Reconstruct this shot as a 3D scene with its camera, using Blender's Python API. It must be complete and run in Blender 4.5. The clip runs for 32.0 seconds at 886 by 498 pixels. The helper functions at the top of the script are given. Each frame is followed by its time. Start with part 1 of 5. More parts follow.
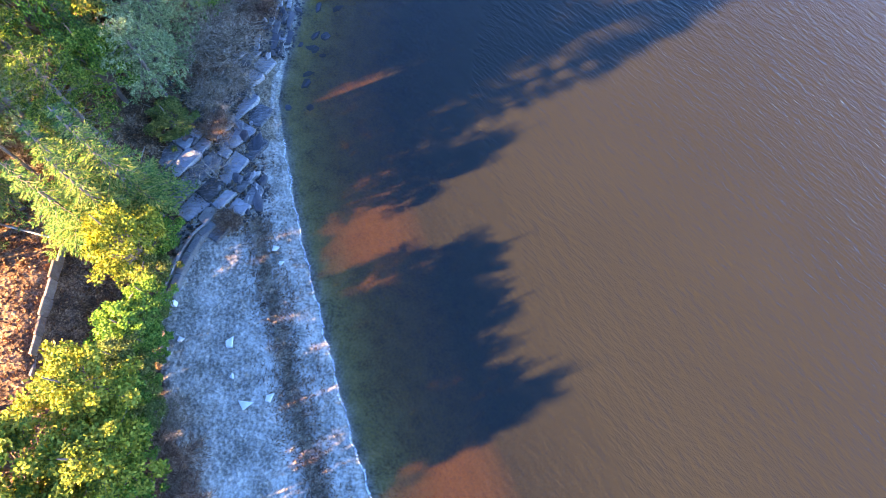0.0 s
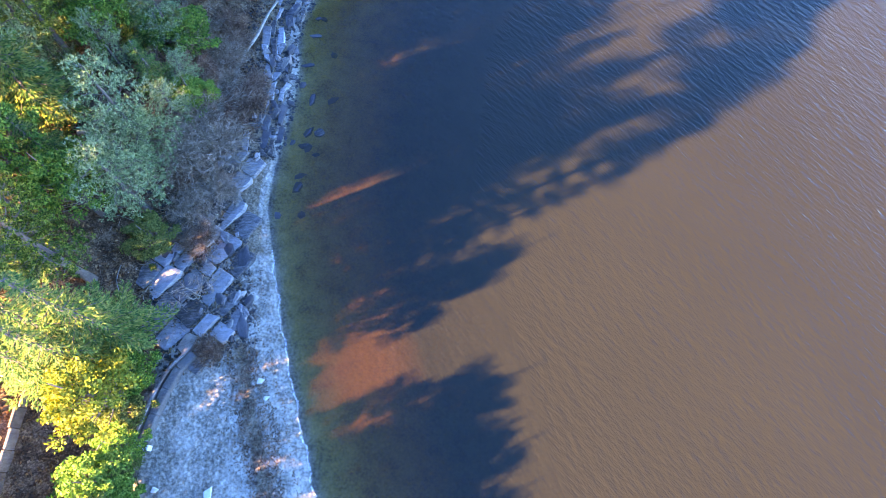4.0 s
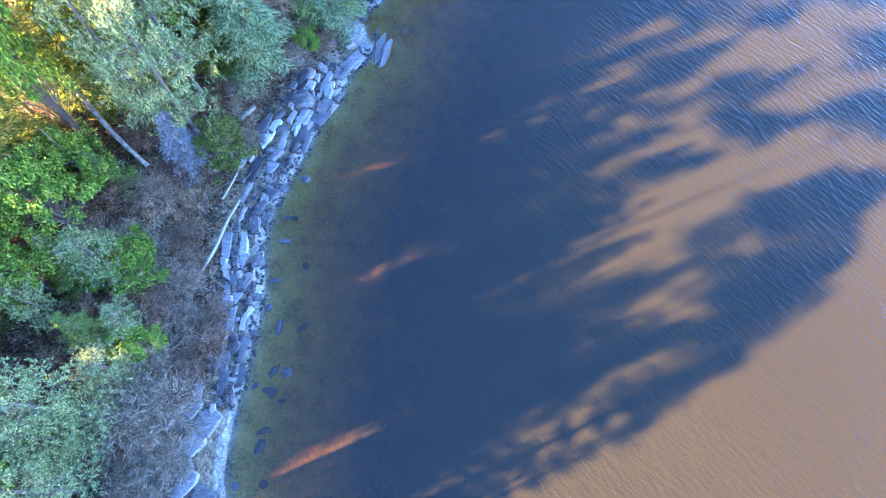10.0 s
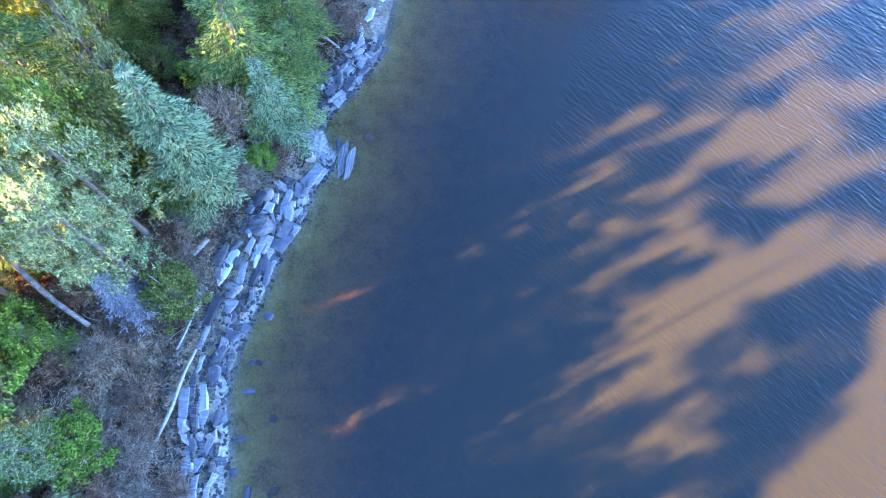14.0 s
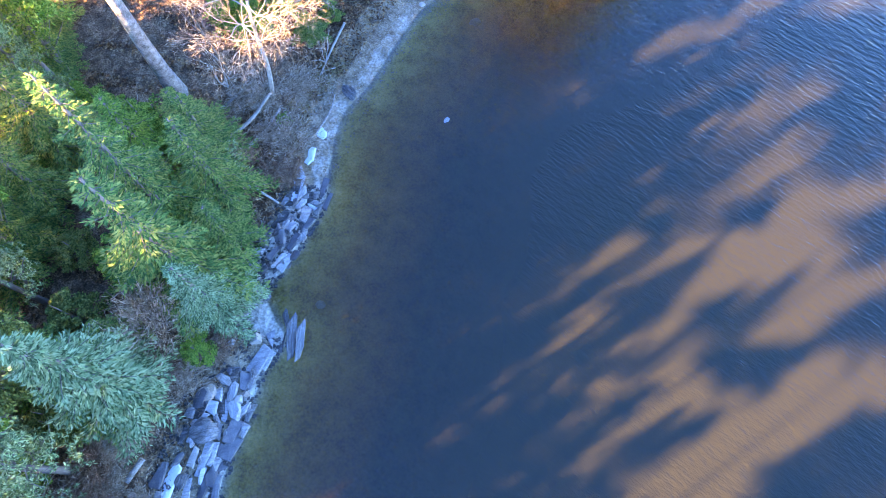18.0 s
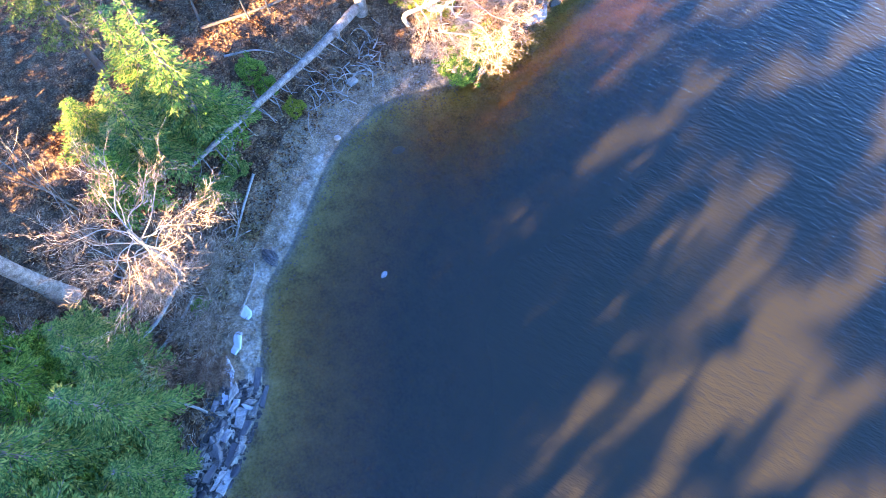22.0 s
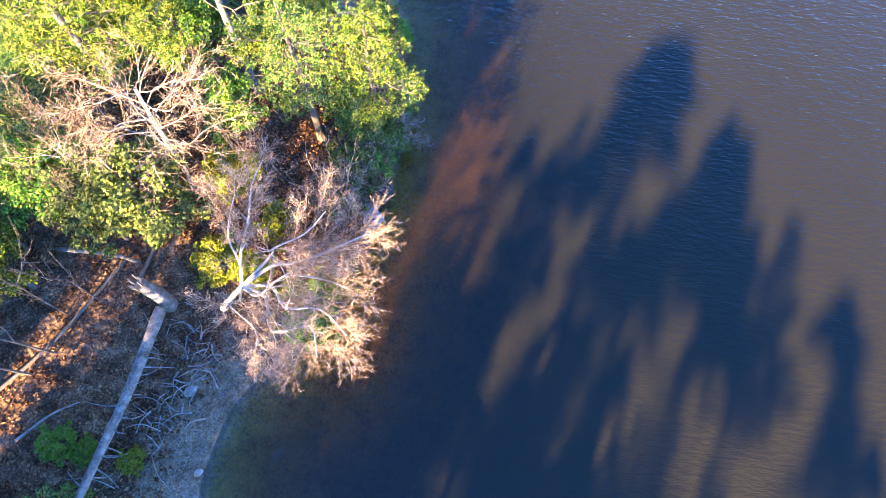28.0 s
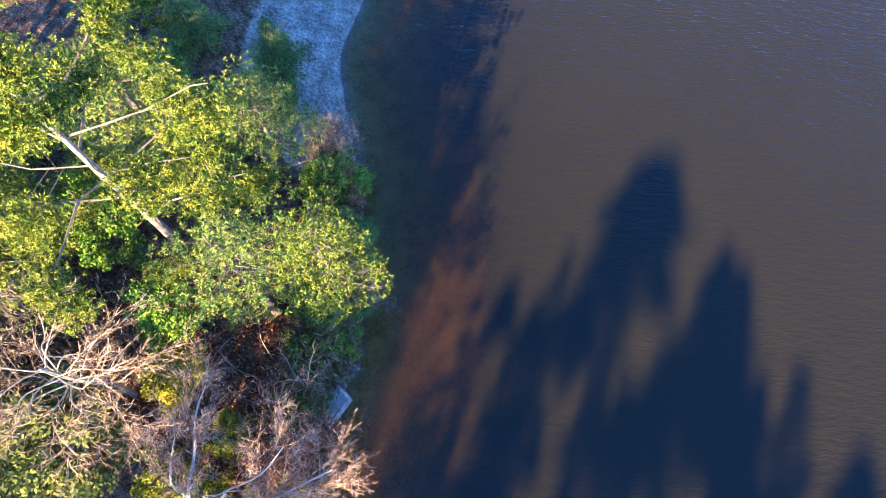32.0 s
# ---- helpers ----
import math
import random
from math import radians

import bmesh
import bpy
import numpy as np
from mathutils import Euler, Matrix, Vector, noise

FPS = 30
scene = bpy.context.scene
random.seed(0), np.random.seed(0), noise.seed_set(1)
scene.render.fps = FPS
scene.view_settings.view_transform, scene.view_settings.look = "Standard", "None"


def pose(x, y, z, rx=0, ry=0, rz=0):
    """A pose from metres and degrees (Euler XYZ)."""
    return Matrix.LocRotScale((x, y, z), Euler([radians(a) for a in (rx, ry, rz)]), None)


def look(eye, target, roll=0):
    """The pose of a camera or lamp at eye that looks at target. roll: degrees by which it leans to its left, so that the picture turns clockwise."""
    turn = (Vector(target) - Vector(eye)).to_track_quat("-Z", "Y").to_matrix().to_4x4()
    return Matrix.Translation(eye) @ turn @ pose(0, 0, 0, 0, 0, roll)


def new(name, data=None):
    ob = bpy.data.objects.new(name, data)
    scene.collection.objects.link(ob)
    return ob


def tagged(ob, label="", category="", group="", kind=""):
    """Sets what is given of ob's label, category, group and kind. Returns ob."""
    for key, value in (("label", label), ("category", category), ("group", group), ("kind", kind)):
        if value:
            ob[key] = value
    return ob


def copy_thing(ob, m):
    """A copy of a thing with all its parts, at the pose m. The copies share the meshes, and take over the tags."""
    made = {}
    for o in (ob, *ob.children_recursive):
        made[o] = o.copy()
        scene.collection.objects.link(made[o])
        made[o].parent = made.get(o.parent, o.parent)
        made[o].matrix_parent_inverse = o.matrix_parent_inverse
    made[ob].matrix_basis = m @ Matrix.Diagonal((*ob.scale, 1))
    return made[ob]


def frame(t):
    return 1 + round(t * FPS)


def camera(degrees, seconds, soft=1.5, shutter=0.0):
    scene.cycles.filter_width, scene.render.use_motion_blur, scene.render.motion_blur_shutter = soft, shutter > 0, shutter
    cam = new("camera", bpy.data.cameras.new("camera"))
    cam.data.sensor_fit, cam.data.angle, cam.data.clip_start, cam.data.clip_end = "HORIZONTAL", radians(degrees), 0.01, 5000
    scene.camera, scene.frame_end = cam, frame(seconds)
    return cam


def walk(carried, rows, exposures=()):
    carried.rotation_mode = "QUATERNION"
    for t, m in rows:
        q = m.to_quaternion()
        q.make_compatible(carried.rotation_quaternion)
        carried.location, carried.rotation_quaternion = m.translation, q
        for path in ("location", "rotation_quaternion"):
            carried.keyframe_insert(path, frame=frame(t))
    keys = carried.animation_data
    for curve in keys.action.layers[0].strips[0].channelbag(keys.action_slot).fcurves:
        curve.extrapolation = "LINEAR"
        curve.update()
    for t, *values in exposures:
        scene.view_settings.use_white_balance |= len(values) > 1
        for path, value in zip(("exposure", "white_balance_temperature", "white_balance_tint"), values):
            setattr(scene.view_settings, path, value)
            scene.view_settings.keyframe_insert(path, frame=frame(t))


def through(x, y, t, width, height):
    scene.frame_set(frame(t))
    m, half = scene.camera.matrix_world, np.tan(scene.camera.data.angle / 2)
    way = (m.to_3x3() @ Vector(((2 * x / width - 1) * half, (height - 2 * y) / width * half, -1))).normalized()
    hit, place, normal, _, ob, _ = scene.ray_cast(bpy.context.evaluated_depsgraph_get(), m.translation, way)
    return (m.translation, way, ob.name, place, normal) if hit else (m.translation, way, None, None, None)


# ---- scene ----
cam = camera(71.9, 32.0, soft=0.45)
PATH = [
    (0, (0.0, 0.0, 33.61), (0.0, 0.728, 31.747), 1.1),
    (1, (0.046, 2.165, 33.657), (0.039, 2.888, 31.792), 1.1),
    (2, (0.11, 4.458, 33.554), (0.095, 5.179, 31.689), 0.6),
    (3, (0.267, 6.335, 33.621), (0.246, 7.054, 31.755), 0.1),
    (3.5, (0.197, 7.004, 33.36), (0.176, 7.737, 31.499), 0.0),
    (5.5, (0.026, 10.421, 33.498), (0.016, 11.157, 31.638), 1.1),
    (6, (0.027, 11.574, 33.552), (0.016, 12.299, 31.688), 1.1),
    (7, (-0.019, 14.325, 33.605), (-0.026, 15.043, 31.738), 1.2),
    (8, (-0.096, 17.746, 33.622), (-0.098, 18.457, 31.752), 1.4),
    (9, (-0.004, 21.144, 33.65), (-0.007, 21.842, 31.776), 1.3),
    (10, (0.141, 23.501, 33.521), (0.133, 24.201, 31.648), 1.1),
    (11, (0.175, 24.945, 33.389), (0.17, 25.65, 31.518), 1.1),
    (12, (0.18, 27.121, 33.34), (0.188, 27.828, 31.469), 1.5),
    (13, (0.366, 29.242, 33.198), (0.396, 29.962, 31.332), 1.4),
    (13.5, (0.495, 30.205, 33.13), (0.53, 30.927, 31.265), 1.2),
    (15.5, (1.368, 34.159, 33.007), (1.418, 34.89, 31.146), -0.5),
    (16, (1.719, 35.345, 32.94), (1.776, 36.08, 31.08), -1.2),
    (17, (2.533, 38.318, 32.899), (2.59, 39.048, 31.038), -2.3),
    (18, (3.077, 41.046, 32.622), (3.142, 41.784, 30.765), -2.8),
    (19, (3.574, 43.239, 32.522), (3.672, 43.976, 30.666), -2.5),
    (20, (4.098, 45.722, 32.659), (4.232, 46.436, 30.796), -2.0),
    (21, (4.739, 48.178, 32.579), (4.91, 48.881, 30.714), -1.4),
    (22, (5.608, 51.042, 32.622), (5.815, 51.732, 30.756), -0.6),
    (23, (6.663, 53.791, 32.632), (6.923, 54.454, 30.763), -0.1),
    (24, (7.492, 55.725, 32.506), (7.814, 56.372, 30.641), 1.3),
    (24.5, (7.925, 56.706, 32.46), (8.268, 57.344, 30.596), 1.8),
    (26.5, (11.008, 60.83, 32.532), (11.43, 61.411, 30.665), 1.2),
    (27, (11.94, 61.751, 32.44), (12.386, 62.315, 30.573), 0.9),
    (28, (13.923, 63.983, 32.441), (14.398, 64.517, 30.573), 1.4),
    (29, (15.936, 65.984, 32.317), (16.438, 66.498, 30.451), 1.3),
    (30, (17.603, 67.853, 32.559), (18.106, 68.347, 30.688), 2.4),
    (31, (19.543, 70.036, 32.506), (20.037, 70.506, 30.626), 3.2),
    (32, (21.24, 71.718, 32.438), (21.741, 72.171, 30.556), 3.7),
]
walk(cam, [(t, look(eye, target, roll)) for t, eye, target, roll in PATH],
     exposures=[(0, 4.12, 10200, 18), (3.5, 4.38, 10300, 18), (6, 4.76, 10400, 18), (9, 5.08, 10300, 18), (13, 5.24, 10200, 18), (16, 4.98, 10100, 18), (19, 4.94, 9700, 17), (22, 4.60, 9100, 15), (24, 4.34, 8700, 13), (27, 3.96, 8100, 12), (29, 3.66, 7800, 12), (32, 3.26, 7600, 13)])

# ---- light ----
SHADOW_TURN = radians(25.5)          # the way the shadows fall, from +x towards +y
SUN_UP = radians(18.0)
sun_way = Vector((math.cos(SHADOW_TURN) * math.cos(SUN_UP), math.sin(SHADOW_TURN) * math.cos(SUN_UP), -math.sin(SUN_UP)))
sun = new("sun", bpy.data.lights.new("sun", "SUN"))
sun.data.energy, sun.data.angle, sun.data.color = 3.9, radians(0.6), (1.0, 0.81, 0.55)
sun.rotation_euler = sun_way.to_track_quat("-Z", "Y").to_euler()
sun.location = (-60, -20, 60)
world = bpy.data.worlds.new("world")
scene.world = world
world.use_nodes = True
wn = world.node_tree
sky = wn.nodes.new("ShaderNodeTexSky")
sky.sky_type, sky.sun_disc, sky.sun_elevation, sky.sun_rotation = "NISHITA", False, SUN_UP, radians(244.5)
sky.air_density, sky.dust_density, sky.ozone_density = 0.8, 0.0, 8.0
wn.nodes["Background"].inputs["Strength"].default_value = 0.110
vivid = wn.nodes.new("ShaderNodeHueSaturation")
vivid.inputs["Saturation"].default_value = 1.08
vivid.inputs["Hue"].default_value = 0.510
wn.links.new(sky.outputs["Color"], vivid.inputs["Color"])
wn.links.new(vivid.outputs["Color"], wn.nodes["Background"].inputs["Color"])

# ---- small tools ----
rng = np.random.default_rng(7)


def mesh_of(name, verts, faces, mat=None, smooth=False):
    """A mesh from arrays: verts (n, 3) and faces (m, 3 or 4) of indices."""
    me = bpy.data.meshes.new(name)
    verts, faces = np.asarray(verts, np.float32), np.asarray(faces, np.int32)
    k = faces.shape[1]
    me.vertices.add(len(verts))
    me.vertices.foreach_set("co", verts.ravel())
    me.loops.add(faces.size)
    me.loops.foreach_set("vertex_index", faces.ravel())
    me.polygons.add(len(faces))
    me.polygons.foreach_set("loop_start", np.arange(0, faces.size, k, dtype=np.int32))
    me.polygons.foreach_set("use_smooth", np.full(len(faces), smooth))
    me.update(calc_edges=True)
    if mat:
        me.materials.append(mat)
    return me


def child(name, me, parent, label=""):
    ob = new(name, me)
    ob.parent = parent
    if label:
        ob["label"] = label
    return ob


def unit(v):
    return v / np.maximum(np.linalg.norm(v, axis=-1, keepdims=True), 1e-9)


def blades(P, D, L, W, flat=0.0):
    """One diamond leaf for each row: place, direction, length, width. flat: how far the leaves lie level."""
    P, D = np.asarray(P, float), unit(np.asarray(D, float))
    n = len(P)
    side = unit(np.cross(D, rng.normal(size=(n, 3)) * (1 - flat) + np.array([0, 0, 2.0 * flat])))
    L, W = np.broadcast_to(L, n)[:, None], np.broadcast_to(W, n)[:, None]
    mid = P + D * L * 0.45
    v = np.stack([P, mid + side * W * 0.5, P + D * L, mid - side * W * 0.5], 1).reshape(-1, 3)
    return v, np.arange(4 * n).reshape(-1, 4)


def sticks(A, B, ra, rb, sides=4):
    """Tapered prisms from A to B."""
    A, B = np.asarray(A, float), np.asarray(B, float)
    n = len(A)
    d = unit(B - A)
    ref = np.where(np.abs(d[:, 2:3]) > 0.9, [[1.0, 0, 0]], [[0, 0, 1.0]])
    u = unit(np.cross(d, ref))
    w = np.cross(d, u)
    ra, rb = np.broadcast_to(ra, n)[:, None], np.broadcast_to(rb, n)[:, None]
    rings = []
    for base, r in ((A, ra), (B, rb)):
        for k in range(sides):
            a = 2 * math.pi * k / sides
            rings.append(base + r * (math.cos(a) * u + math.sin(a) * w))
    v = np.stack(rings, 1).reshape(-1, 3)
    o = (np.arange(n) * 2 * sides)[:, None]
    f = np.concatenate([np.concatenate([o + k, o + (k + 1) % sides, o + sides + (k + 1) % sides, o + sides + k], 1) for k in range(sides)])
    return v, f


def joined(*pieces):
    vs, fs, n = [], [], 0
    for v, f in pieces:
        vs.append(v)
        fs.append(f + n)
        n += len(v)
    return np.concatenate(vs), np.concatenate(fs)


# ---- materials ----
def nodes_of(name, rough=0.8, spec=0.3):
    m = bpy.data.materials.new(name)
    m.use_nodes = True
    t = m.node_tree
    b = t.nodes["Principled BSDF"]
    b.inputs["Roughness"].default_value = rough
    b.inputs["Specular IOR Level"].default_value = spec
    return m, t, b


def ramp(t, fac, stops):
    r = t.nodes.new("ShaderNodeValToRGB")
    e = r.color_ramp.elements
    while len(e) < len(stops):
        e.new(0.5)
    for el, (p, c) in zip(e, stops):
        el.position, el.color = p, (*c, 1)
    t.links.new(fac, r.inputs["Fac"])
    return r.outputs["Color"]


def mapped(t, scale=(1, 1, 1), turn=0.0, source="Object"):
    c = t.nodes.new("ShaderNodeTexCoord")
    m = t.nodes.new("ShaderNodeMapping")
    m.inputs["Scale"].default_value = scale
    m.inputs["Rotation"].default_value = (0, 0, turn)
    t.links.new(c.outputs[source], m.inputs["Vector"])
    return m.outputs["Vector"]


def noise_node(t, scale, detail=4.0, rough=0.6, vec=None):
    n = t.nodes.new("ShaderNodeTexNoise")
    n.inputs["Scale"].default_value, n.inputs["Detail"].default_value, n.inputs["Roughness"].default_value = scale, detail, rough
    if vec is not None:
        t.links.new(vec, n.inputs["Vector"])
    return n.outputs["Fac"]


def math_node(t, op, a, b=0.0, c=0.0):
    n = t.nodes.new("ShaderNodeMath")
    n.operation = op
    for k, v in enumerate((a, b, c)):
        if isinstance(v, (int, float)):
            n.inputs[k].default_value = v
        else:
            t.links.new(v, n.inputs[k])
    return n.outputs[0]


def mix_colour(t, fac, a, b, blend="MIX"):
    n = t.nodes.new("ShaderNodeMix")
    n.data_type, n.blend_type = "RGBA", blend
    for sock, v in ((n.inputs["Factor"], fac), (n.inputs["A"], a), (n.inputs["B"], b)):
        if isinstance(v, (int, float)):
            sock.default_value = v
        elif isinstance(v, tuple):
            sock.default_value = (*v, 1)
        else:
            t.links.new(v, sock)
    return n.outputs["Result"]


def bump(t, b, height, strength=0.5, dist=0.05):
    n = t.nodes.new("ShaderNodeBump")
    n.inputs["Strength"].default_value, n.inputs["Distance"].default_value = strength, dist
    t.links.new(height, n.inputs["Height"])
    t.links.new(n.outputs["Normal"], b.inputs["Normal"])


def leaf_material(name, stops, through=0.3, spread=0.7, patch=1.3):
    """Leaves that differ from leaf to leaf and from tree to tree, and let some light through."""
    m, t, b = nodes_of(name, 0.6, 0.15)
    geo, info = t.nodes.new("ShaderNodeNewGeometry"), t.nodes.new("ShaderNodeObjectInfo")
    big = math_node(t, "ADD", math_node(t, "MULTIPLY", math_node(t, "SUBTRACT", noise_node(t, patch, 3, 0.65, mapped(t)), 0.5), 1.9), 0.5)
    f = math_node(t, "ADD", math_node(t, "MULTIPLY", geo.outputs["Random Per Island"], spread), math_node(t, "MULTIPLY", info.outputs["Random"], 0.15))
    f = math_node(t, "ADD", math_node(t, "SUBTRACT", f, 0.15), math_node(t, "MULTIPLY", big, 0.55))
    col = ramp(t, f, stops)
    t.links.new(col, b.inputs["Base Color"])
    tr = t.nodes.new("ShaderNodeBsdfTranslucent")
    t.links.new(col, tr.inputs["Color"])
    mx = t.nodes.new("ShaderNodeMixShader")
    mx.inputs[0].default_value = through
    t.links.new(b.outputs[0], mx.inputs[1])
    t.links.new(tr.outputs[0], mx.inputs[2])
    t.links.new(mx.outputs[0], t.nodes["Material Output"].inputs["Surface"])
    return m


def rough_material(name, stops, scale=3.0, rough=0.85, relief=0.5, dist=0.05, stretch=(1, 1, 1), per_object=0.0, fine=8.0):
    m, t, b = nodes_of(name, rough)
    vec = mapped(t, stretch)
    a, c = noise_node(t, scale, 5, 0.65, vec), noise_node(t, scale * fine, 4, 0.6, vec)
    f = math_node(t, "ADD", math_node(t, "MULTIPLY", a, 0.6), math_node(t, "MULTIPLY", c, 0.4))
    if per_object:
        info = t.nodes.new("ShaderNodeObjectInfo")
        f = math_node(t, "ADD", f, math_node(t, "MULTIPLY", math_node(t, "SUBTRACT", info.outputs["Random"], 0.5), per_object))
    t.links.new(ramp(t, f, stops), b.inputs["Base Color"])
    bump(t, b, f, relief, dist)
    return m


GREEN = leaf_material("green_leaves", [(0.25, (0.035, 0.11, 0.018)), (0.5, (0.10, 0.24, 0.03)), (0.85, (0.28, 0.38, 0.06))], 0.1)
YELLOW = leaf_material("yellow_green_leaves", [(0.25, (0.06, 0.10, 0.010)), (0.5, (0.19, 0.22, 0.02)), (0.85, (0.40, 0.35, 0.045))], 0.1)
OLIVE = leaf_material("olive_leaves", [(0.25, (0.06, 0.09, 0.022)), (0.5, (0.125, 0.16, 0.035)), (0.85, (0.25, 0.25, 0.065))], 0.1)
HEMLOCK = leaf_material("hemlock_needles", [(0.25, (0.03, 0.10, 0.025)), (0.5, (0.105, 0.22, 0.045)), (0.85, (0.36, 0.34, 0.075))], 0.1)
BLUE_NEEDLE = leaf_material("blue_green_needles", [(0.25, (0.05, 0.11, 0.04)), (0.5, (0.20, 0.31, 0.125)), (0.85, (0.42, 0.48, 0.22))], 0.1)
PINE_NEEDLE = leaf_material("pine_needles", [(0.25, (0.022, 0.065, 0.008)), (0.46, (0.115, 0.185, 0.020)), (0.80, (0.47, 0.43, 0.075))], 0.05, 0.5, 1.8)
DEAD_NEEDLE = leaf_material("dead_grey_twigs", [(0.2, (0.16, 0.15, 0.14)), (0.55, (0.28, 0.27, 0.26)), (0.85, (0.42, 0.40, 0.38))], 0.1)
RED_TWIG = leaf_material("red_brown_twigs", [(0.2, (0.09, 0.04, 0.025)), (0.55, (0.25, 0.125, 0.075)), (0.85, (0.44, 0.26, 0.17))], 0.1)
GREY_TWIG = leaf_material("grey_twigs", [(0.2, (0.11, 0.07, 0.045)), (0.55, (0.31, 0.205, 0.13)), (0.85, (0.54, 0.40, 0.29))], 0.1)
BIRCH_TWIG = leaf_material("birch_twigs", [(0.2, (0.20, 0.115, 0.075)), (0.55, (0.40, 0.26, 0.175)), (0.85, (0.56, 0.42, 0.31))], 0.15)
GRASS = leaf_material("dry_grass_blades", [(0.2, (0.12, 0.08, 0.03)), (0.55, (0.22, 0.16, 0.06)), (0.85, (0.34, 0.26, 0.11))], 0.1)
LITTER = leaf_material("fallen_leaves", [(0.2, (0.07, 0.026, 0.012)), (0.5, (0.20, 0.085, 0.034)), (0.85, (0.43, 0.24, 0.12))], 0.1)
BARK = rough_material("grey_brown_bark", [(0.3, (0.09, 0.07, 0.055)), (0.55, (0.18, 0.145, 0.12)), (0.75, (0.30, 0.26, 0.22))], 2.0, 0.9, 0.7, 0.04, (1, 1, 0.25))
PALE_BARK = rough_material("pale_weathered_bark", [(0.34, (0.17, 0.145, 0.12)), (0.52, (0.34, 0.30, 0.25)), (0.7, (0.50, 0.45, 0.39))], 2.5, 0.8, 0.5, 0.02, (1, 1, 0.4))
BIRCH_BARK = rough_material("white_birch_bark", [(0.34, (0.30, 0.27, 0.24)), (0.52, (0.56, 0.52, 0.47)), (0.7, (0.72, 0.69, 0.64))], 2.5, 0.7, 0.4, 0.015, (1, 1, 0.4))
SILVER_WOOD = rough_material("silver_dead_wood", [(0.36, (0.08, 0.065, 0.05)), (0.5, (0.24, 0.205, 0.175)), (0.66, (0.46, 0.41, 0.36))], 3.0, 0.85, 0.6, 0.02, (1, 1, 1))

# ---- the lie of the land ----
SHORE = np.array([
    (9, -32), (4, -20), (0.3, -9), (-3.4, -0.6), (-5.1, 3.7), (-7.1, 9.6), (-8.9, 15.2), (-10.3, 20.7), (-10.9, 23.5), (-10.8, 26),
    (-10.5, 29), (-10.2, 33), (-10.5, 36), (-10.1, 38.6), (-9.0, 41.5), (-8.2, 43.9), (-7.0, 46.3), (-6.4, 48.3), (-5.1, 49.9), (-5.8, 51.8),
    (-5.9, 52.9), (-4.6, 54.6), (-3.2, 56.6), (-2.3, 58.4), (-1.8, 61), (-0.9, 63.9), (1, 66), (3.2, 69.2), (4.8, 71.3), (7.2, 73.1),
    (9.5, 73.9), (12, 73.8), (14, 74.0), (16.5, 75.0), (19.5, 76.8), (23, 79.1), (26.3, 82.3), (29.5, 86.4), (32.5, 91), (34.5, 93.5),
    (37.9, 95.4), (45, 100), (60, 112), (110, 150)], float)


def smooth_line(p, k=4):
    """A curve through the corners p, k steps between each two."""
    q = np.vstack([2 * p[0] - p[1], p, 2 * p[-1] - p[-2]])
    out = []
    for i in range(1, len(q) - 2):
        a, b, c, d = q[i - 1], q[i], q[i + 1], q[i + 2]
        for u in np.arange(k) / k:
            out.append(0.5 * (2 * b + (c - a) * u + (2 * a - 5 * b + 4 * c - d) * u * u + (3 * b - a - 3 * c + d) * u ** 3))
    return np.array(out + [p[-1]])


LINE = smooth_line(SHORE)
ALONG = np.r_[0, np.cumsum(np.linalg.norm(np.diff(LINE, axis=0), axis=1))]


def shore_of(xy):
    """For points: metres inland from the waterline (below 0 in the lake), and metres along it."""
    xy = np.atleast_2d(np.asarray(xy, float))
    best, dist, along = np.full(len(xy), 1e9), np.zeros(len(xy)), np.zeros(len(xy))
    for i in range(len(LINE) - 1):
        a, b = LINE[i], LINE[i + 1]
        e = b - a
        u = np.clip(((xy - a) @ e) / (e @ e), 0, 1)
        off = xy - a - u[:, None] * e
        d = (off ** 2).sum(1)
        near = d < best
        cross = e[0] * (xy[:, 1] - a[1]) - e[1] * (xy[:, 0] - a[0])
        best[near] = d[near]
        dist[near] = (np.sqrt(d) * np.where(cross >= 0, 1, -1))[near]
        along[near] = (ALONG[i] + u * (ALONG[i + 1] - ALONG[i]))[near]
    return dist, along


def lumps(x, y, size, seed=0.0):
    """Soft unevenness, between about -1 and 1."""
    x, y = x / size + seed, y / size - seed * 1.7
    return (np.sin(1.7 * x + 1.3 * np.sin(0.9 * y)) + np.sin(2.3 * y + 1.1 * np.sin(1.4 * x + 0.6)) + 0.6 * np.sin(4.1 * x - 3.3 * y + seed)) / 2.6


# along the shore: slope of the strand, where the bank begins, the height it climbs, how wide it is
SA = np.array([0, 46, 51, 58, 62, 85, 87, 90, 92, 96, 98, 112, 119, 122, 140, 144, 260])
REACH = np.arange(600)
STRAND = np.interp(REACH, SA, [.08, .08, .12, .15, .22, .22, .08, .08, .2, .16, .10, .10, .10, .35, .35, .10, .08])
BANK_AT = np.interp(REACH, SA, [9, 9, 7, 6, 3, 2.5, 3, 3, 2.5, 2.5, 3.5, 4, 4, 1.5, 1.5, 5, 6])
BANK_UP = np.interp(REACH, SA, [1.2, 1.3, 1.5, 1.8, 1.8, 1.6, 1.4, 1.4, 1.4, 1.4, 1.4, 1.6, 1.8, 1.5, 1.5, 1, 1])


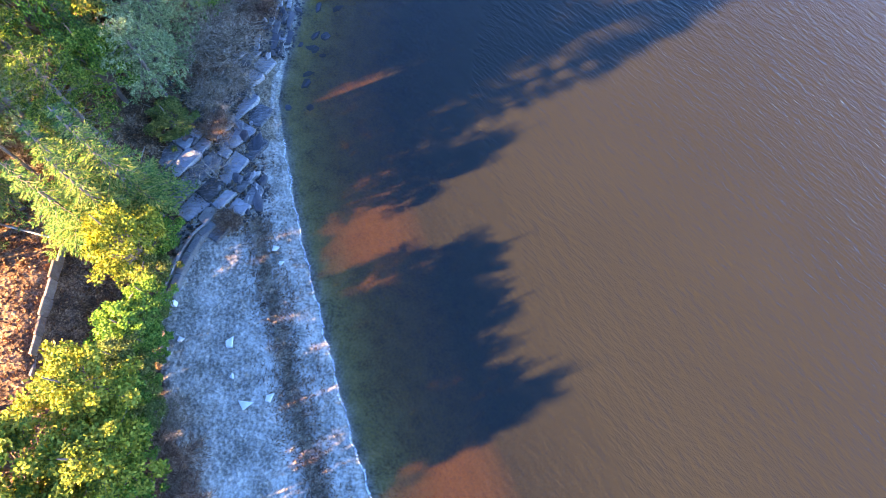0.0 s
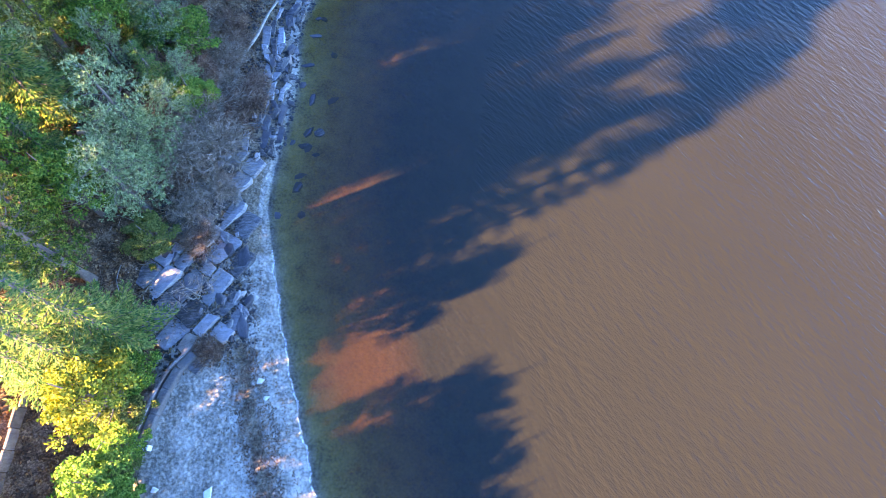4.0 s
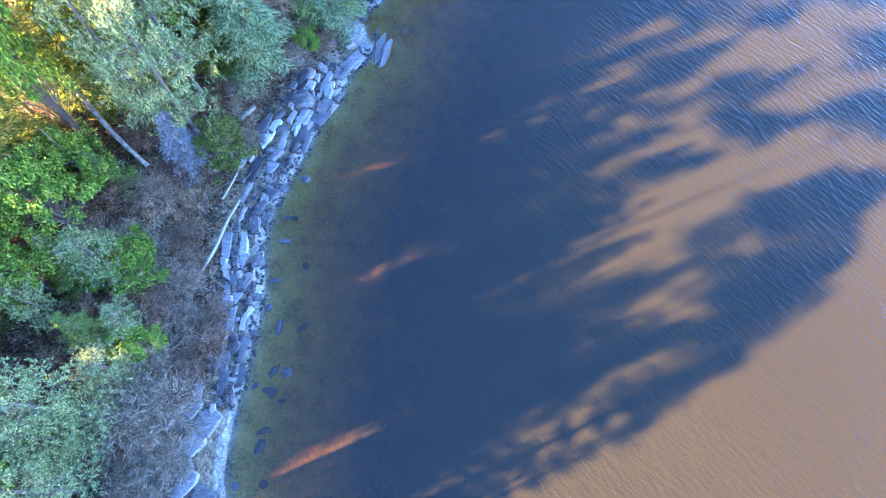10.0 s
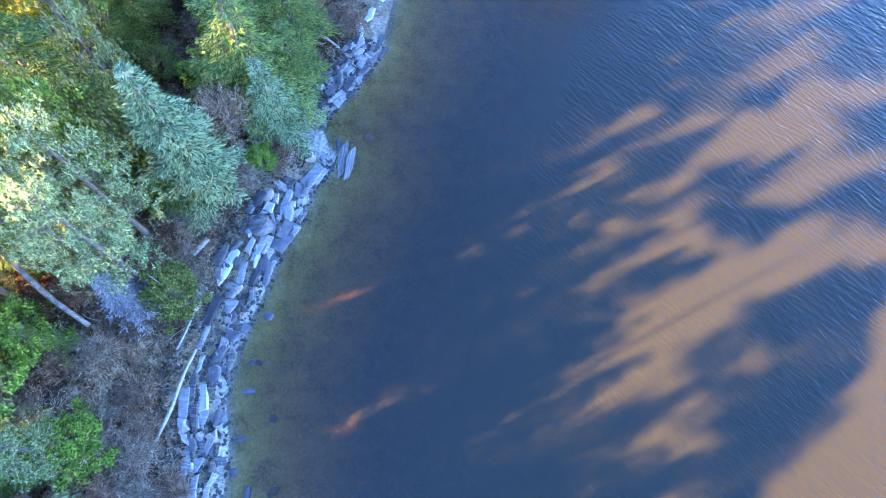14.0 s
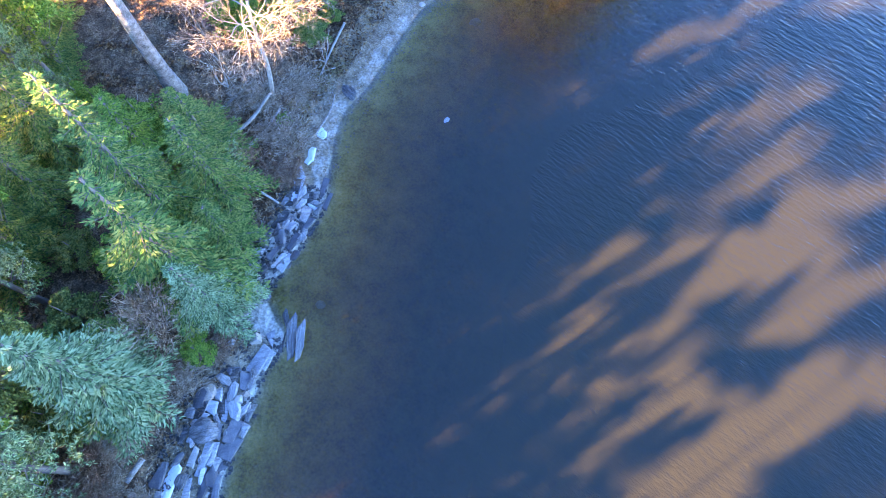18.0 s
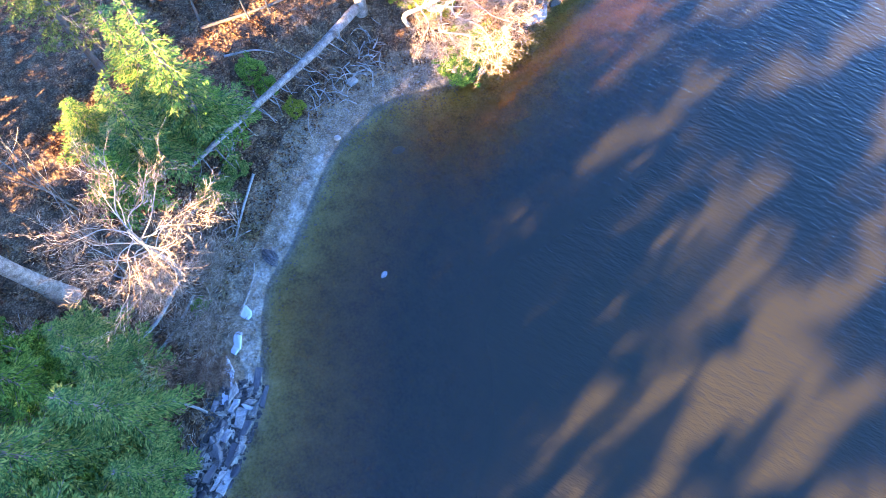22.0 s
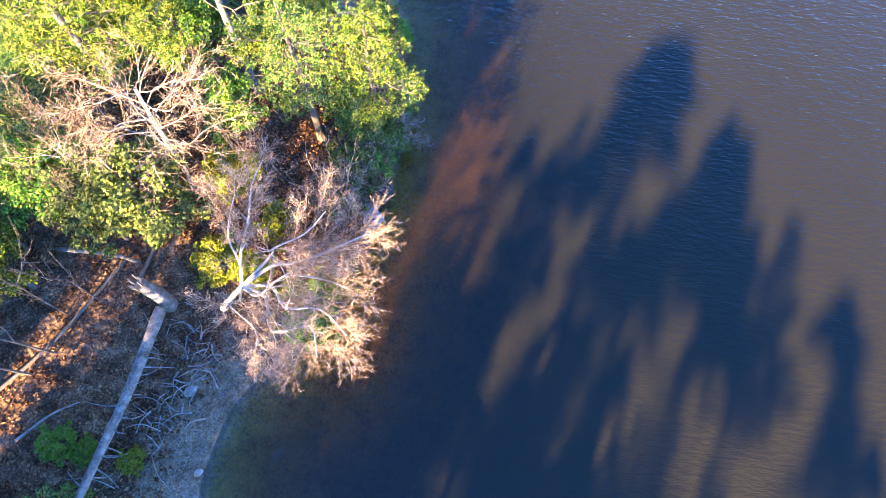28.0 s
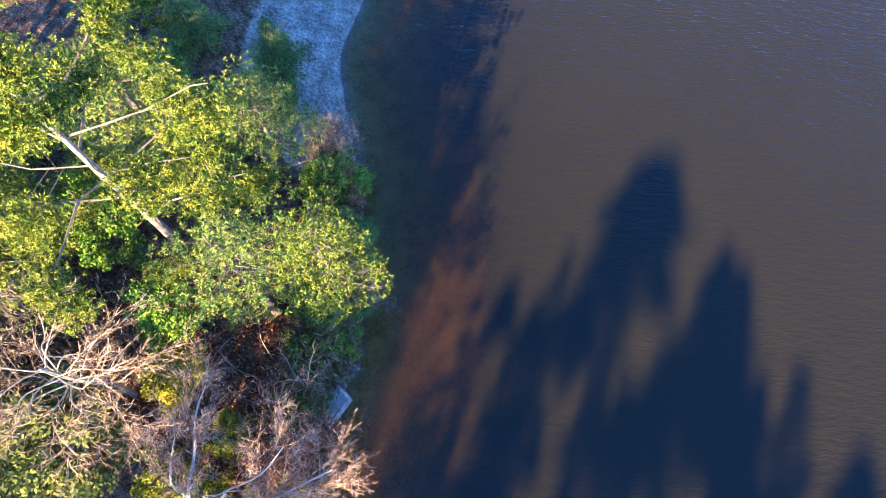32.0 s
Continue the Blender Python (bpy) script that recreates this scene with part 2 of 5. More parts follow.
def land(xy):
    """Height of the ground."""
    xy = np.atleast_2d(np.asarray(xy, float))
    d, s = shore_of(xy)
    i = np.clip(s, 0, 599).astype(int)
    x, y = xy[:, 0], xy[:, 1]
    at, up, slope = BANK_AT[i], BANK_UP[i], STRAND[i]
    inland = np.minimum(d, at) * slope
    u = np.clip((d - at) / 5.0, 0, 1)
    inland += up * u * u * (3 - 2 * u) + np.clip(d - at - 3, 0, 60) * 0.03
    inland += np.clip((d - at) / 3, 0, 1) * (0.18 * lumps(x, y, 2.2) + 0.07 * lumps(x, y, 0.7, 3))
    inland += np.clip(d, 0, 1) * (0.012 * lumps(x, y, 0.35, 5) + 0.03 * lumps(x, y, 1.1, 2))
    step = np.clip((-20.5 - x) / 0.4, 0, 1) * np.clip((y - 4) / 1.5, 0, 1) * np.clip((12 - y) / 1.5, 0, 1)
    inland += 0.8 * step * (x > -60)
    w = -np.minimum(d, 0)
    lake = -(0.075 * w + 0.011 * w * w + 0.03 * np.clip(w, 0, 1) * lumps(x, y, 1.0, 1))
    return np.where(d >= 0, inland, np.maximum(lake, -4.0)), d, s


def steps(lo, hi, fine, far):
    """Grid lines: even within lo..hi, then ever wider to the far distance."""
    mid = np.arange(lo, hi + fine / 2, fine)
    grow = fine * 1.35 ** np.arange(1, 40)
    out = np.cumsum(grow)
    out = out[out < far]
    return np.r_[lo - out[::-1], mid, hi + out]


def sheet(xs, ys):
    X, Y = np.meshgrid(xs, ys)
    nx, ny = len(xs), len(ys)
    i = (np.arange(ny - 1)[:, None] * nx + np.arange(nx - 1)).ravel()
    return np.stack([X.ravel(), Y.ravel()], 1), np.stack([i, i + 1, i + nx + 1, i + nx], 1)


def number_layer(me, name, values):
    a = me.attributes.new(name, "FLOAT", "POINT")
    a.data.foreach_set("value", np.asarray(values, np.float32))


# ground: sand by the water, brown leaf litter and soil further in, lakebed below
def ground_material():
    m, t, b = nodes_of("shore_ground", 0.92, 0.2)
    vec = mapped(t)

    def layer(name):
        n = t.nodes.new("ShaderNodeAttribute")
        n.attribute_name = name
        return n.outputs["Fac"]

    sand_n = math_node(t, "ADD", math_node(t, "MULTIPLY", noise_node(t, 0.9, 4, 0.6, vec), 0.5), math_node(t, "MULTIPLY", noise_node(t, 7, 3, 0.6, vec), 0.5))
    sand = ramp(t, sand_n, [(0.38, (0.15, 0.12, 0.09)), (0.5, (0.35, 0.285, 0.22)), (0.62, (0.56, 0.475, 0.38))])
    soil_n = math_node(t, "ADD", math_node(t, "MULTIPLY", noise_node(t, 1.3, 5, 0.7, vec), 0.45), math_node(t, "MULTIPLY", noise_node(t, 11, 4, 0.7, vec), 0.55))
    soil = ramp(t, soil_n, [(0.38, (0.035, 0.019, 0.011)), (0.5, (0.14, 0.075, 0.042)), (0.62, (0.38, 0.23, 0.14))])
    wrack = ramp(t, soil_n, [(0.36, (0.07, 0.042, 0.025)), (0.5, (0.22, 0.145, 0.09)), (0.64, (0.46, 0.33, 0.22))])
    bed = ramp(t, sand_n, [(0.34, (0.20, 0.115, 0.03)), (0.5, (0.50, 0.31, 0.09)), (0.66, (0.68, 0.45, 0.16))])
    ragged = math_node(t, "MULTIPLY", math_node(t, "SUBTRACT", noise_node(t, 1.6, 5, 0.7, vec), 0.5), 1.6)

    def cover(name):
        f = math_node(t, "ADD", layer(name), math_node(t, "MULTIPLY", ragged, 0.55))
        n = t.nodes.new("ShaderNodeMapRange")
        n.inputs["From Min"].default_value, n.inputs["From Max"].default_value = 0.4, 0.6
        t.links.new(f, n.inputs["Value"])
        return n.outputs["Result"]

    col = mix_colour(t, cover("soil"), sand, soil)
    col = mix_colour(t, cover("wrack"), col, wrack)
    col = mix_colour(t, layer("bed"), col, bed)
    t.links.new(col, b.inputs["Base Color"])
    prints = t.nodes.new("ShaderNodeTexVoronoi")
    prints.inputs["Scale"].default_value = 3.6
    t.links.new(vec, prints.inputs["Vector"])
    bump(t, b, math_node(t, "ADD", math_node(t, "ADD", sand_n, math_node(t, "MULTIPLY", prints.outputs["Distance"], 1.5)), math_node(t, "MULTIPLY", soil_n, 0.8)), 0.8, 0.08)
    return m


def band(v, lo, hi, soft):
    return np.clip((v - lo) / soft, 0, 1) * np.clip((hi - v) / soft, 0, 1)


gx, gy = steps(-34, 44, 0.4, 900), steps(-6, 112, 0.4, 900)
gxy, gf = sheet(gx, gy)
gz, gd, gs = land(gxy)
ground_me = mesh_of("ground", np.c_[gxy, gz], gf, ground_material(), True)
# where leaf litter begins, along the shore
SOIL_AT = np.interp(gs, SA, [8.8, 8.6, 6.5, 5.5, 2.6, 2.2, 2.6, 2.6, 2, 2, 1.7, 1.7, 1.6, -.4, -.4, 6, 6])
number_layer(ground_me, "soil", np.clip((gd - SOIL_AT) / 1.6 + 0.5, 0, 1))
number_layer(ground_me, "wrack", 0.75 * band(gd, 1.5, 3.2, 0.7) * (gs < 51) + 0.35 * band(gd, 0.9, 1.5, 0.25) * (gs < 56) + 0.75 * band(gd, 0.15, 3.4, 0.5) * (gs > 56) * (gs < 87) + (0.78 * band(gd, 0.7, 3.4, 0.4) + 0.50 * band(gd, -0.6, 1.0, 0.3)) * (gs > 97) * (gs < 112) + 0.75 * band(gd, -0.6, 3.4, 0.5) * (gs >= 112) * (gs < 121))
number_layer(ground_me, "bed", np.clip(-gd / 0.5, 0, 1))
ground = tagged(new("ground", ground_me), "sandy shore with leaf litter inland and lakebed under water", "ground", kind="structure")


def water_material():
    m, t, b = nodes_of("tea_brown_lake_water", 0.08, 0.5)
    n = t.nodes.new("ShaderNodeAttribute")
    n.attribute_name = "depth"
    depth = n.outputs["Fac"]
    murk = math_node(t, "SUBTRACT", 1.0, math_node(t, "POWER", 2.718, math_node(t, "MULTIPLY", depth, -1.0)))
    tint = ramp(t, math_node(t, "MULTIPLY", depth, 0.5), [(0.0, (1, 1, 1)), (0.05, (0.93, 0.84, 0.62)), (0.15, (0.82, 0.61, 0.33)), (0.4, (0.66, 0.38, 0.13)), (1.0, (0.35, 0.12, 0.02))])
    clear = t.nodes.new("ShaderNodeBsdfTransparent")
    t.links.new(tint, clear.inputs["Color"])
    body = t.nodes.new("ShaderNodeBsdfDiffuse")
    cloud = noise_node(t, 0.12, 3, 0.5, mapped(t))
    t.links.new(mix_colour(t, math_node(t, "MINIMUM", math_node(t, "MULTIPLY", depth, 0.9), 1.0), (0.12, 0.048, 0.014), mix_colour(t, cloud, (0.0184, 0.0162, 0.0078), (0.0224, 0.0197, 0.0098))), body.inputs["Color"])
    under = t.nodes.new("ShaderNodeMixShader")
    t.links.new(murk, under.inputs[0])
    t.links.new(clear.outputs[0], under.inputs[1])
    t.links.new(body.outputs[0], under.inputs[2])
    gloss = t.nodes.new("ShaderNodeBsdfGlossy")
    gloss.inputs["Roughness"].default_value = 0.06
    fres = t.nodes.new("ShaderNodeFresnel")
    fres.inputs["IOR"].default_value = 1.47
    top = t.nodes.new("ShaderNodeMixShader")
    t.links.new(fres.outputs[0], top.inputs[0])
    t.links.new(under.outputs[0], top.inputs[1])
    t.links.new(gloss.outputs[0], top.inputs[2])
    t.links.new(top.outputs[0], t.nodes["Material Output"].inputs["Surface"])
    # wind ripples: short crests, with a longer swell under them
    def crests(turn, long):
        m2 = t.nodes.new("ShaderNodeMapping")
        m2.inputs["Scale"].default_value = (1, long, 1)
        t.links.new(mapped(t, (1, 1, 1), turn), m2.inputs["Vector"])
        return m2.outputs["Vector"]

    v1, v2 = crests(radians(-42), 0.3), crests(radians(-30), 0.45)
    r1, r2, r3 = noise_node(t, 4.0, 3, 0.55, v1), noise_node(t, 1.1, 2, 0.5, v2), noise_node(t, 12.0, 2, 0.5, v1)
    h = math_node(t, "ADD", math_node(t, "MULTIPLY", r1, 1.0), math_node(t, "ADD", math_node(t, "MULTIPLY", r2, 0.8), math_node(t, "MULTIPLY", r3, 0.35)))
    bn = t.nodes.new("ShaderNodeBump")
    bn.inputs["Strength"].default_value, bn.inputs["Distance"].default_value = 0.65, 0.1
    t.links.new(h, bn.inputs["Height"])
    soft = t.nodes.new("ShaderNodeBump")
    soft.inputs["Strength"].default_value, soft.inputs["Distance"].default_value = 0.35, 0.1
    t.links.new(h, soft.inputs["Height"])
    t.links.new(soft.outputs["Normal"], body.inputs["Normal"])
    t.links.new(bn.outputs["Normal"], gloss.inputs["Normal"])
    t.links.new(bn.outputs["Normal"], fres.inputs["Normal"])
    return m


wx, wy = steps(-16, 44, 0.5, 900), steps(-6, 100, 0.5, 900)
wxy, wf = sheet(wx, wy)
wz, wd, ws = land(wxy)
keep = (wd[wf] < 1.2).any(1)
used = np.unique(wf[keep])
renum = np.full(len(wxy), -1)
renum[used] = np.arange(len(used))
water_me = mesh_of("water", np.c_[wxy[used], np.zeros(len(used))], renum[wf[keep]], water_material(), True)
number_layer(water_me, "depth", np.maximum(-wz[used], 0))
water = tagged(new("water", water_me), "tea-brown lake with wind ripples", "water", kind="structure")


def floor_at(x, y):
    return float(land([(x, y)])[0][0])

# ---- trees ----
def crown_conifer(H, R, levels=16, per=6, droop=0.25, dense=1.0, blade=0.26, low=0.10, taper=0.75):
    """Whorls of drooping boughs: each a level spray of side twigs with its needles, and the bare sticks that bear them."""
    P, D, A, B = [], [], [], []
    for i in range(levels):
        u = (i + rng.random() * 0.7) / levels
        z = H * (low + (0.985 - low) * u)
        reach = R * (1 - u) ** taper * (0.75 + 0.25 * math.sin(3 * u + 1)) + 0.15
        for k in range(per):
            a = 2 * math.pi * (k + rng.random() * 0.9) / per + i * 1.1
            ln = reach * rng.uniform(0.45, 1.25)
            out = np.array([math.cos(a), math.sin(a), 0])
            root = np.array([0, 0, z])
            tip = root + out * ln + np.array([0, 0, -droop * ln * rng.uniform(0.4, 1.4) + 0.12 * ln * (u > 0.7)])
            A.append(root)
            B.append(tip)
            side = np.cross(out, (0, 0, 1.0))
            sag = rng.uniform(0.05, 0.3)
            for f in np.arange(0.14, 1.0, 0.17 / max(0.6, ln) / dense):
                for way in (-1, 1):
                    span = ln * 0.42 * (1.08 - f) ** 0.7 * rng.uniform(0.6, 1.15) + 0.06
                    p = root + (tip - root) * (f + rng.normal() * 0.02)
                    d = unit(out * 0.75 + side * way * rng.uniform(0.6, 1.1) + np.array([0, 0, -sag]))
                    n = max(3, int(span * 15 * dense))
                    g = rng.uniform(0.05, 1.0, (n, 1))
                    P.append(p + d * span * g + rng.normal(size=(n, 3)) * (0.03, 0.03, 0.025))
                    D.append(d + out * 0.35 + side * rng.normal(0, 0.55, (n, 1)) + rng.normal(size=(n, 3)) * 0.16)
            n = 5
            P.append(root + (tip - root) * rng.uniform(0.75, 1.0, (n, 1)))
            D.append(np.tile(tip - root, (n, 1)) / ln + rng.normal(size=(n, 3)) * 0.25)
    P, D = np.concatenate(P), np.concatenate(D)
    needles = blades(P, D, rng.uniform(0.6, 1.3, len(P)) * blade, rng.uniform(0.05, 0.095, len(P)), 0.6)
    return needles, sticks(A, B, 0.03, 0.008, 3)


def crown_pine(H, R, limbs=46, low=0.35, tuft=64, fine=0.82, many=2.9, clump=0.31, thin=1.0, inner=0.35):
    """Heavy limbs, turned up at their ends, with tufts of long needles in clumps."""
    P, D, A, B, RA = [], [], [], [], []
    for i in range(limbs):
        u = (i + rng.random()) / limbs
        z = H * (low + (0.97 - low) * u)
        ln = R * (math.sin(math.pi * min(1, 0.25 + 0.72 * u)) ** 0.7) * rng.uniform(0.55, 1.1)
        a = i * 2.4 + rng.normal() * 0.35
        out = np.array([math.cos(a), math.sin(a), 0])
        bend = np.array([0, 0, 0.05 * ln])
        root, mid = np.array([0, 0, z]), np.array([0, 0, z]) + out * ln * 0.55 + bend
        tip = root + out * ln + bend * 3 + rng.normal(size=3) * 0.15
        knee = (root + mid) / 2 + rng.normal(size=3) * 0.05 * ln
        elbow = (mid + tip) / 2 + rng.normal(size=3) * 0.05 * ln
        A += [root, knee, mid, elbow]
        B += [knee, mid, elbow, tip]
        RA += [0.011 * ln + 0.015, 0.010 * ln + 0.012, 0.008 * ln + 0.008, 0.006 * ln + 0.006]
        side = np.cross(out, (0, 0, 1.0))
        for k in range(max(3, int(ln * many))):
            f = rng.uniform(inner, 1.05)
            sw = rng.normal() * 0.26 * ln * (1.15 - abs(f - 0.6))
            c = root + out * ln * f + bend * 3 * f * f + side * sw + np.array([0, 0, rng.normal() * 0.12])
            A.append(root + out * ln * (f - 0.25) + bend * f)
            B.append(c)
            RA.append(0.013)
            n, m = 12, max(2, tuft // 12)
            heart = rng.normal(size=(m, 3)) * (clump, clump, clump * 0.33)
            star = unit(rng.normal(size=(m * n, 3)) + out * 0.6 + np.array([0, 0, 0.55]))
            P.append(c + np.repeat(heart, n, 0) + star * 0.02)
            D.append(star)
    P, D = np.concatenate(P), np.concatenate(D)
    return blades(P, D, rng.uniform(0.20, 0.34, len(P)) * fine, rng.uniform(0.05, 0.085, len(P)) * fine * thin, 0.45), sticks(A, B, np.array(RA), np.array(RA) * 0.5, 4)


def crown_broad(H, R, clumps=84, leaves=100, low=0.15, leaf=0.185):
    """A lumpy crown of leaf clumps on forking limbs, with gaps between."""
    P, D, A, B = [], [], [], []
    for i in range(clumps):
        v = unit(rng.normal(size=3))
        v[2] = abs(v[2]) * 0.9 - 0.25 * rng.random()
        r = rng.uniform(0.45, 1.0) ** 0.5
        bulge = 0.80 + 0.20 * math.sin(3 * math.atan2(v[1], v[0]) + 5 * v[2]) + rng.normal() * 0.06
        c = np.array([v[0] * R * r * bulge, v[1] * R * r * bulge, H * low + (H * (1 - low)) * (0.35 + 0.62 * v[2] * r)])
        hub = np.array([c[0] * 0.25, c[1] * 0.25, max(0.2, c[2] - 0.45 * R)])
        A += [np.array([0, 0, H * low * 0.6]), hub]
        B += [hub, c]
        q = unit(rng.normal(size=(leaves, 3))) * rng.random((leaves, 1)) ** 0.45 * (0.46, 0.46, 0.32) * (R / 2.5) ** 0.5 * rng.uniform(0.6, 1.25)
        P.append(c + q)
        D.append(rng.normal(size=(leaves, 3)) + v * 0.5)
    P, D = np.concatenate(P), np.concatenate(D)
    return blades(P, D, rng.uniform(0.6, 1.3, len(P)) * leaf, rng.uniform(0.5, 0.75, len(P)) * leaf, 0.6), sticks(A, B, 0.035, 0.01, 3)


def limbs_bare(start, way, length, r, depth, spread=0.6, up=0.1, fork=3, droop=0.0, wob=0.16):
    """Forking bare limbs: segments with their radii."""
    S = []

    def grow(p, d, ln, r, k):
        n = 3
        for j in range(n):
            d2 = unit(d + rng.normal(size=3) * wob + np.array([0, 0, up - droop * (depth - k)]))
            q = p + d2 * ln / n
            S.append((p, q, r * (1 - 0.22 * j), r * (1 - 0.22 * (j + 1))))
            if k > 0 and (j > 0 or k < depth):
                for _ in range(fork - (j == 0)):
                    grow(q, unit(d2 + rng.normal(size=3) * spread), ln * rng.uniform(0.45, 0.72), r * 0.45, k - 1)
            p, d = q, d2

    grow(np.asarray(start, float), unit(np.asarray(way, float)), length, r, depth)
    return S


def sticks_of(S, sides=4):
    A, B, ra, rb = (np.array(c, float) for c in zip(*S))
    return sticks(A, B, np.maximum(ra, 0.006), np.maximum(rb, 0.005), sides)


def trunk_mesh(name, H, r, mat, lean=0.0, turn=0.0):
    n = 7
    z = np.linspace(-0.4, H, n + 1)
    c = np.c_[np.cumsum(rng.normal(0, 0.02 * H / n, n + 1)), np.cumsum(rng.normal(0, 0.02 * H / n, n + 1)), z]
    c[:, :2] -= c[:1, :2]
    rr = r * (1 - 0.86 * np.clip(z / H, 0, 1))
    rr[0] *= 1.35
    v, f = joined(*[sticks(c[i:i + 1], c[i + 1:i + 2], rr[i], rr[i + 1], 8) for i in range(n)])
    return mesh_of(name, v, f, mat, True)


def tree_model(kind, H, R, leaf, bark=BARK, crown_label="", trunk_r=None, **more):
    """One tree, off stage: an Empty with trunk, limbs and crown."""
    root = new(kind)
    limb = more.pop("limb", bark)
    build = {"c": crown_conifer, "p": crown_pine, "b": crown_broad}[more.pop("shape")]
    leaves, twigs = build(H, R, **more)
    child("trunk", trunk_mesh("trunk", H * 0.97, trunk_r or 0.022 * H + 0.03, bark), root)
    tagged(child("branchwork", mesh_of("branchwork", *twigs, limb), root), kind="stuff")
    child("crown", mesh_of("crown", *leaves, leaf), root, crown_label)
    return root, H, R


def bare_model(kind, H, mat, twig, depth=4, r=None, lean=(0, 0), length=0.45, spread=0.55, fork=3, up=0.1, stems=1, fuzz=2.0, wob=0.16):
    root = new(kind)
    S = []
    for k in range(stems):
        way = np.array([lean[0] + rng.normal() * 0.25 * (stems > 1), lean[1] + rng.normal() * 0.25 * (stems > 1), 1.0])
        S += limbs_bare((0, 0, -0.2), way, H * length, r or H * 0.014, depth, spread, up, fork, 0.0, wob)
    grown = max(s[1][2] for s in S)
    thick = [s for s in S if s[2] > 0.024]
    thin = [s for s in S if s[2] <= 0.024]
    child("trunk", mesh_of("trunk", *sticks_of(thick or S[:3], 5), mat), root)
    if thin:
        E = np.array([s[1] for s in thin])
        D = np.array([s[1] - s[0] for s in thin])
        k = int(fuzz)
        P = np.repeat(E, k, 0) + rng.normal(size=(len(E) * k, 3)) * 0.03
        W = unit(np.repeat(D, k, 0)) + rng.normal(size=(len(P), 3)) * 0.7
        tw = joined(sticks_of(thin, 3), blades(P, W, rng.uniform(0.2, 0.5, len(P)), 0.026))
        tagged(child("twig_work", mesh_of("twig_work", *tw, twig), root), kind="stuff")
    return root, float(grown), R_of(S)


def R_of(S):
    e = np.array([s[1] for s in S])
    return float(np.percentile(np.hypot(e[:, 0], e[:, 1]), 92))


def spreading_model(kind, H, R, limbs=26):
    """A leafless tree whose pale limbs reach out wide from a short trunk."""
    root = new(kind)
    S = limbs_bare((0, 0, -0.2), (0.05, 0.02, 1), H * 0.8, 0.17, 0, 0.3, 0.05, 0)
    spine = [s[1] for s in S]
    for k in range(limbs):
        f = 0.3 + 0.68 * k / limbs
        p = np.array([0, 0, -0.2]) * (1 - f) + spine[-1] * f if f > 0.66 else spine[0] * (1 - (f - 0.3)) + spine[1] * (f - 0.3)
        a = k * 2.4 + rng.normal() * 0.3
        way = (math.cos(a), math.sin(a), 0.35 + 0.5 * f)
        S += limbs_bare(p, way, R * rng.uniform(0.75, 1.1), 0.036, 3, 0.55, 0.05, 2, 0.0, 0.2)
    grown = max(s[1][2] for s in S)
    child("trunk", mesh_of("trunk", *sticks_of([s for s in S if s[2] > 0.024], 5), PALE_BARK), root)
    tagged(child("twig_work", mesh_of("twig_work", *sticks_of([s for s in S if s[2] <= 0.024], 3), GREY_TWIG), root), kind="stuff")
    return root, float(grown), R_of(S)


MODELS = {}


def plant(model, x, y, top, R=None, label="", group="", leaf=None, turn=None, sink=0.0, lean=(0, 0)):
    """Stands a copy of a model at (x, y) so that it reaches the height top, R metres wide from its trunk."""
    src, H, R0 = MODELS[model]
    z = floor_at(x, y) - sink
    sz = (top - z) / H
    sr = (R or R0 * sz) / R0
    turn = rng.uniform(0, 360) if turn is None else turn
    ob = copy_thing(src, Matrix())
    ob.matrix_basis = pose(x, y, z, lean[0], lean[1], turn) @ Matrix.Diagonal((sr, sr, sz, 1))
    if leaf:
        for c in ob.children:
            if c.name.startswith("crown"):
                c.material_slots[0].link = "OBJECT"
                c.material_slots[0].material = leaf
    tagged(ob, label, "tree", group)
    return ob


MODELS["hemlock"] = tree_model("hemlock_tree", 12, 3.2, HEMLOCK, shape="c")
MODELS["spruce"] = tree_model("spruce_tree", 12, 2.4, BLUE_NEEDLE, shape="c", levels=25, per=7, droop=0.1)
MODELS["pine"] = tree_model("pine_tree", 14, 3.4, PINE_NEEDLE, shape="p", limbs=40)
MODELS["pine2"] = tree_model("pine_tree", 10, 3.0, BLUE_NEEDLE, shape="p", limbs=40, low=0.15)
MODELS["great_pine"] = tree_model("pine_tree", 20, 5.4, PINE_NEEDLE, SILVER_WOOD, shape="p", limbs=24, low=0.3, tuft=2000, fine=0.46, many=0.46, clump=0.36, thin=1.0, inner=0.5, limb=BARK, trunk_r=0.24)
MODELS["tall_pine"] = tree_model("pine_tree", 20, 4.2, PINE_NEEDLE, SILVER_WOOD, shape="p", limbs=34, low=0.6, trunk_r=0.5)
MODELS["high_pine"] = tree_model("pine_tree", 20, 4.2, PINE_NEEDLE, BARK, shape="p", limbs=34, low=0.6, trunk_r=0.2)
for name, low in (("spire", 0.8), ("high_spire", 0.88), ("top_spire", 0.94)):
    MODELS[name] = tree_model("spruce_tree", 24, 2.0, HEMLOCK, shape="c", levels=11, per=7, droop=0.15, low=low, taper=0.6, dense=0.9, blade=0.34, trunk_r=0.17)
MODELS["broad"] = tree_model("broadleaf_tree", 7, 2.8, GREEN, shape="b")
MODELS["broad2"] = tree_model("broadleaf_tree", 6, 2.2, OLIVE, shape="b", clumps=74, leaves=100, low=-0.12)
MODELS["dead"] = tree_model("dead_conifer", 8, 1.8, DEAD_NEEDLE, SILVER_WOOD, shape="c", levels=20, per=6, droop=0.35, dense=0.7)
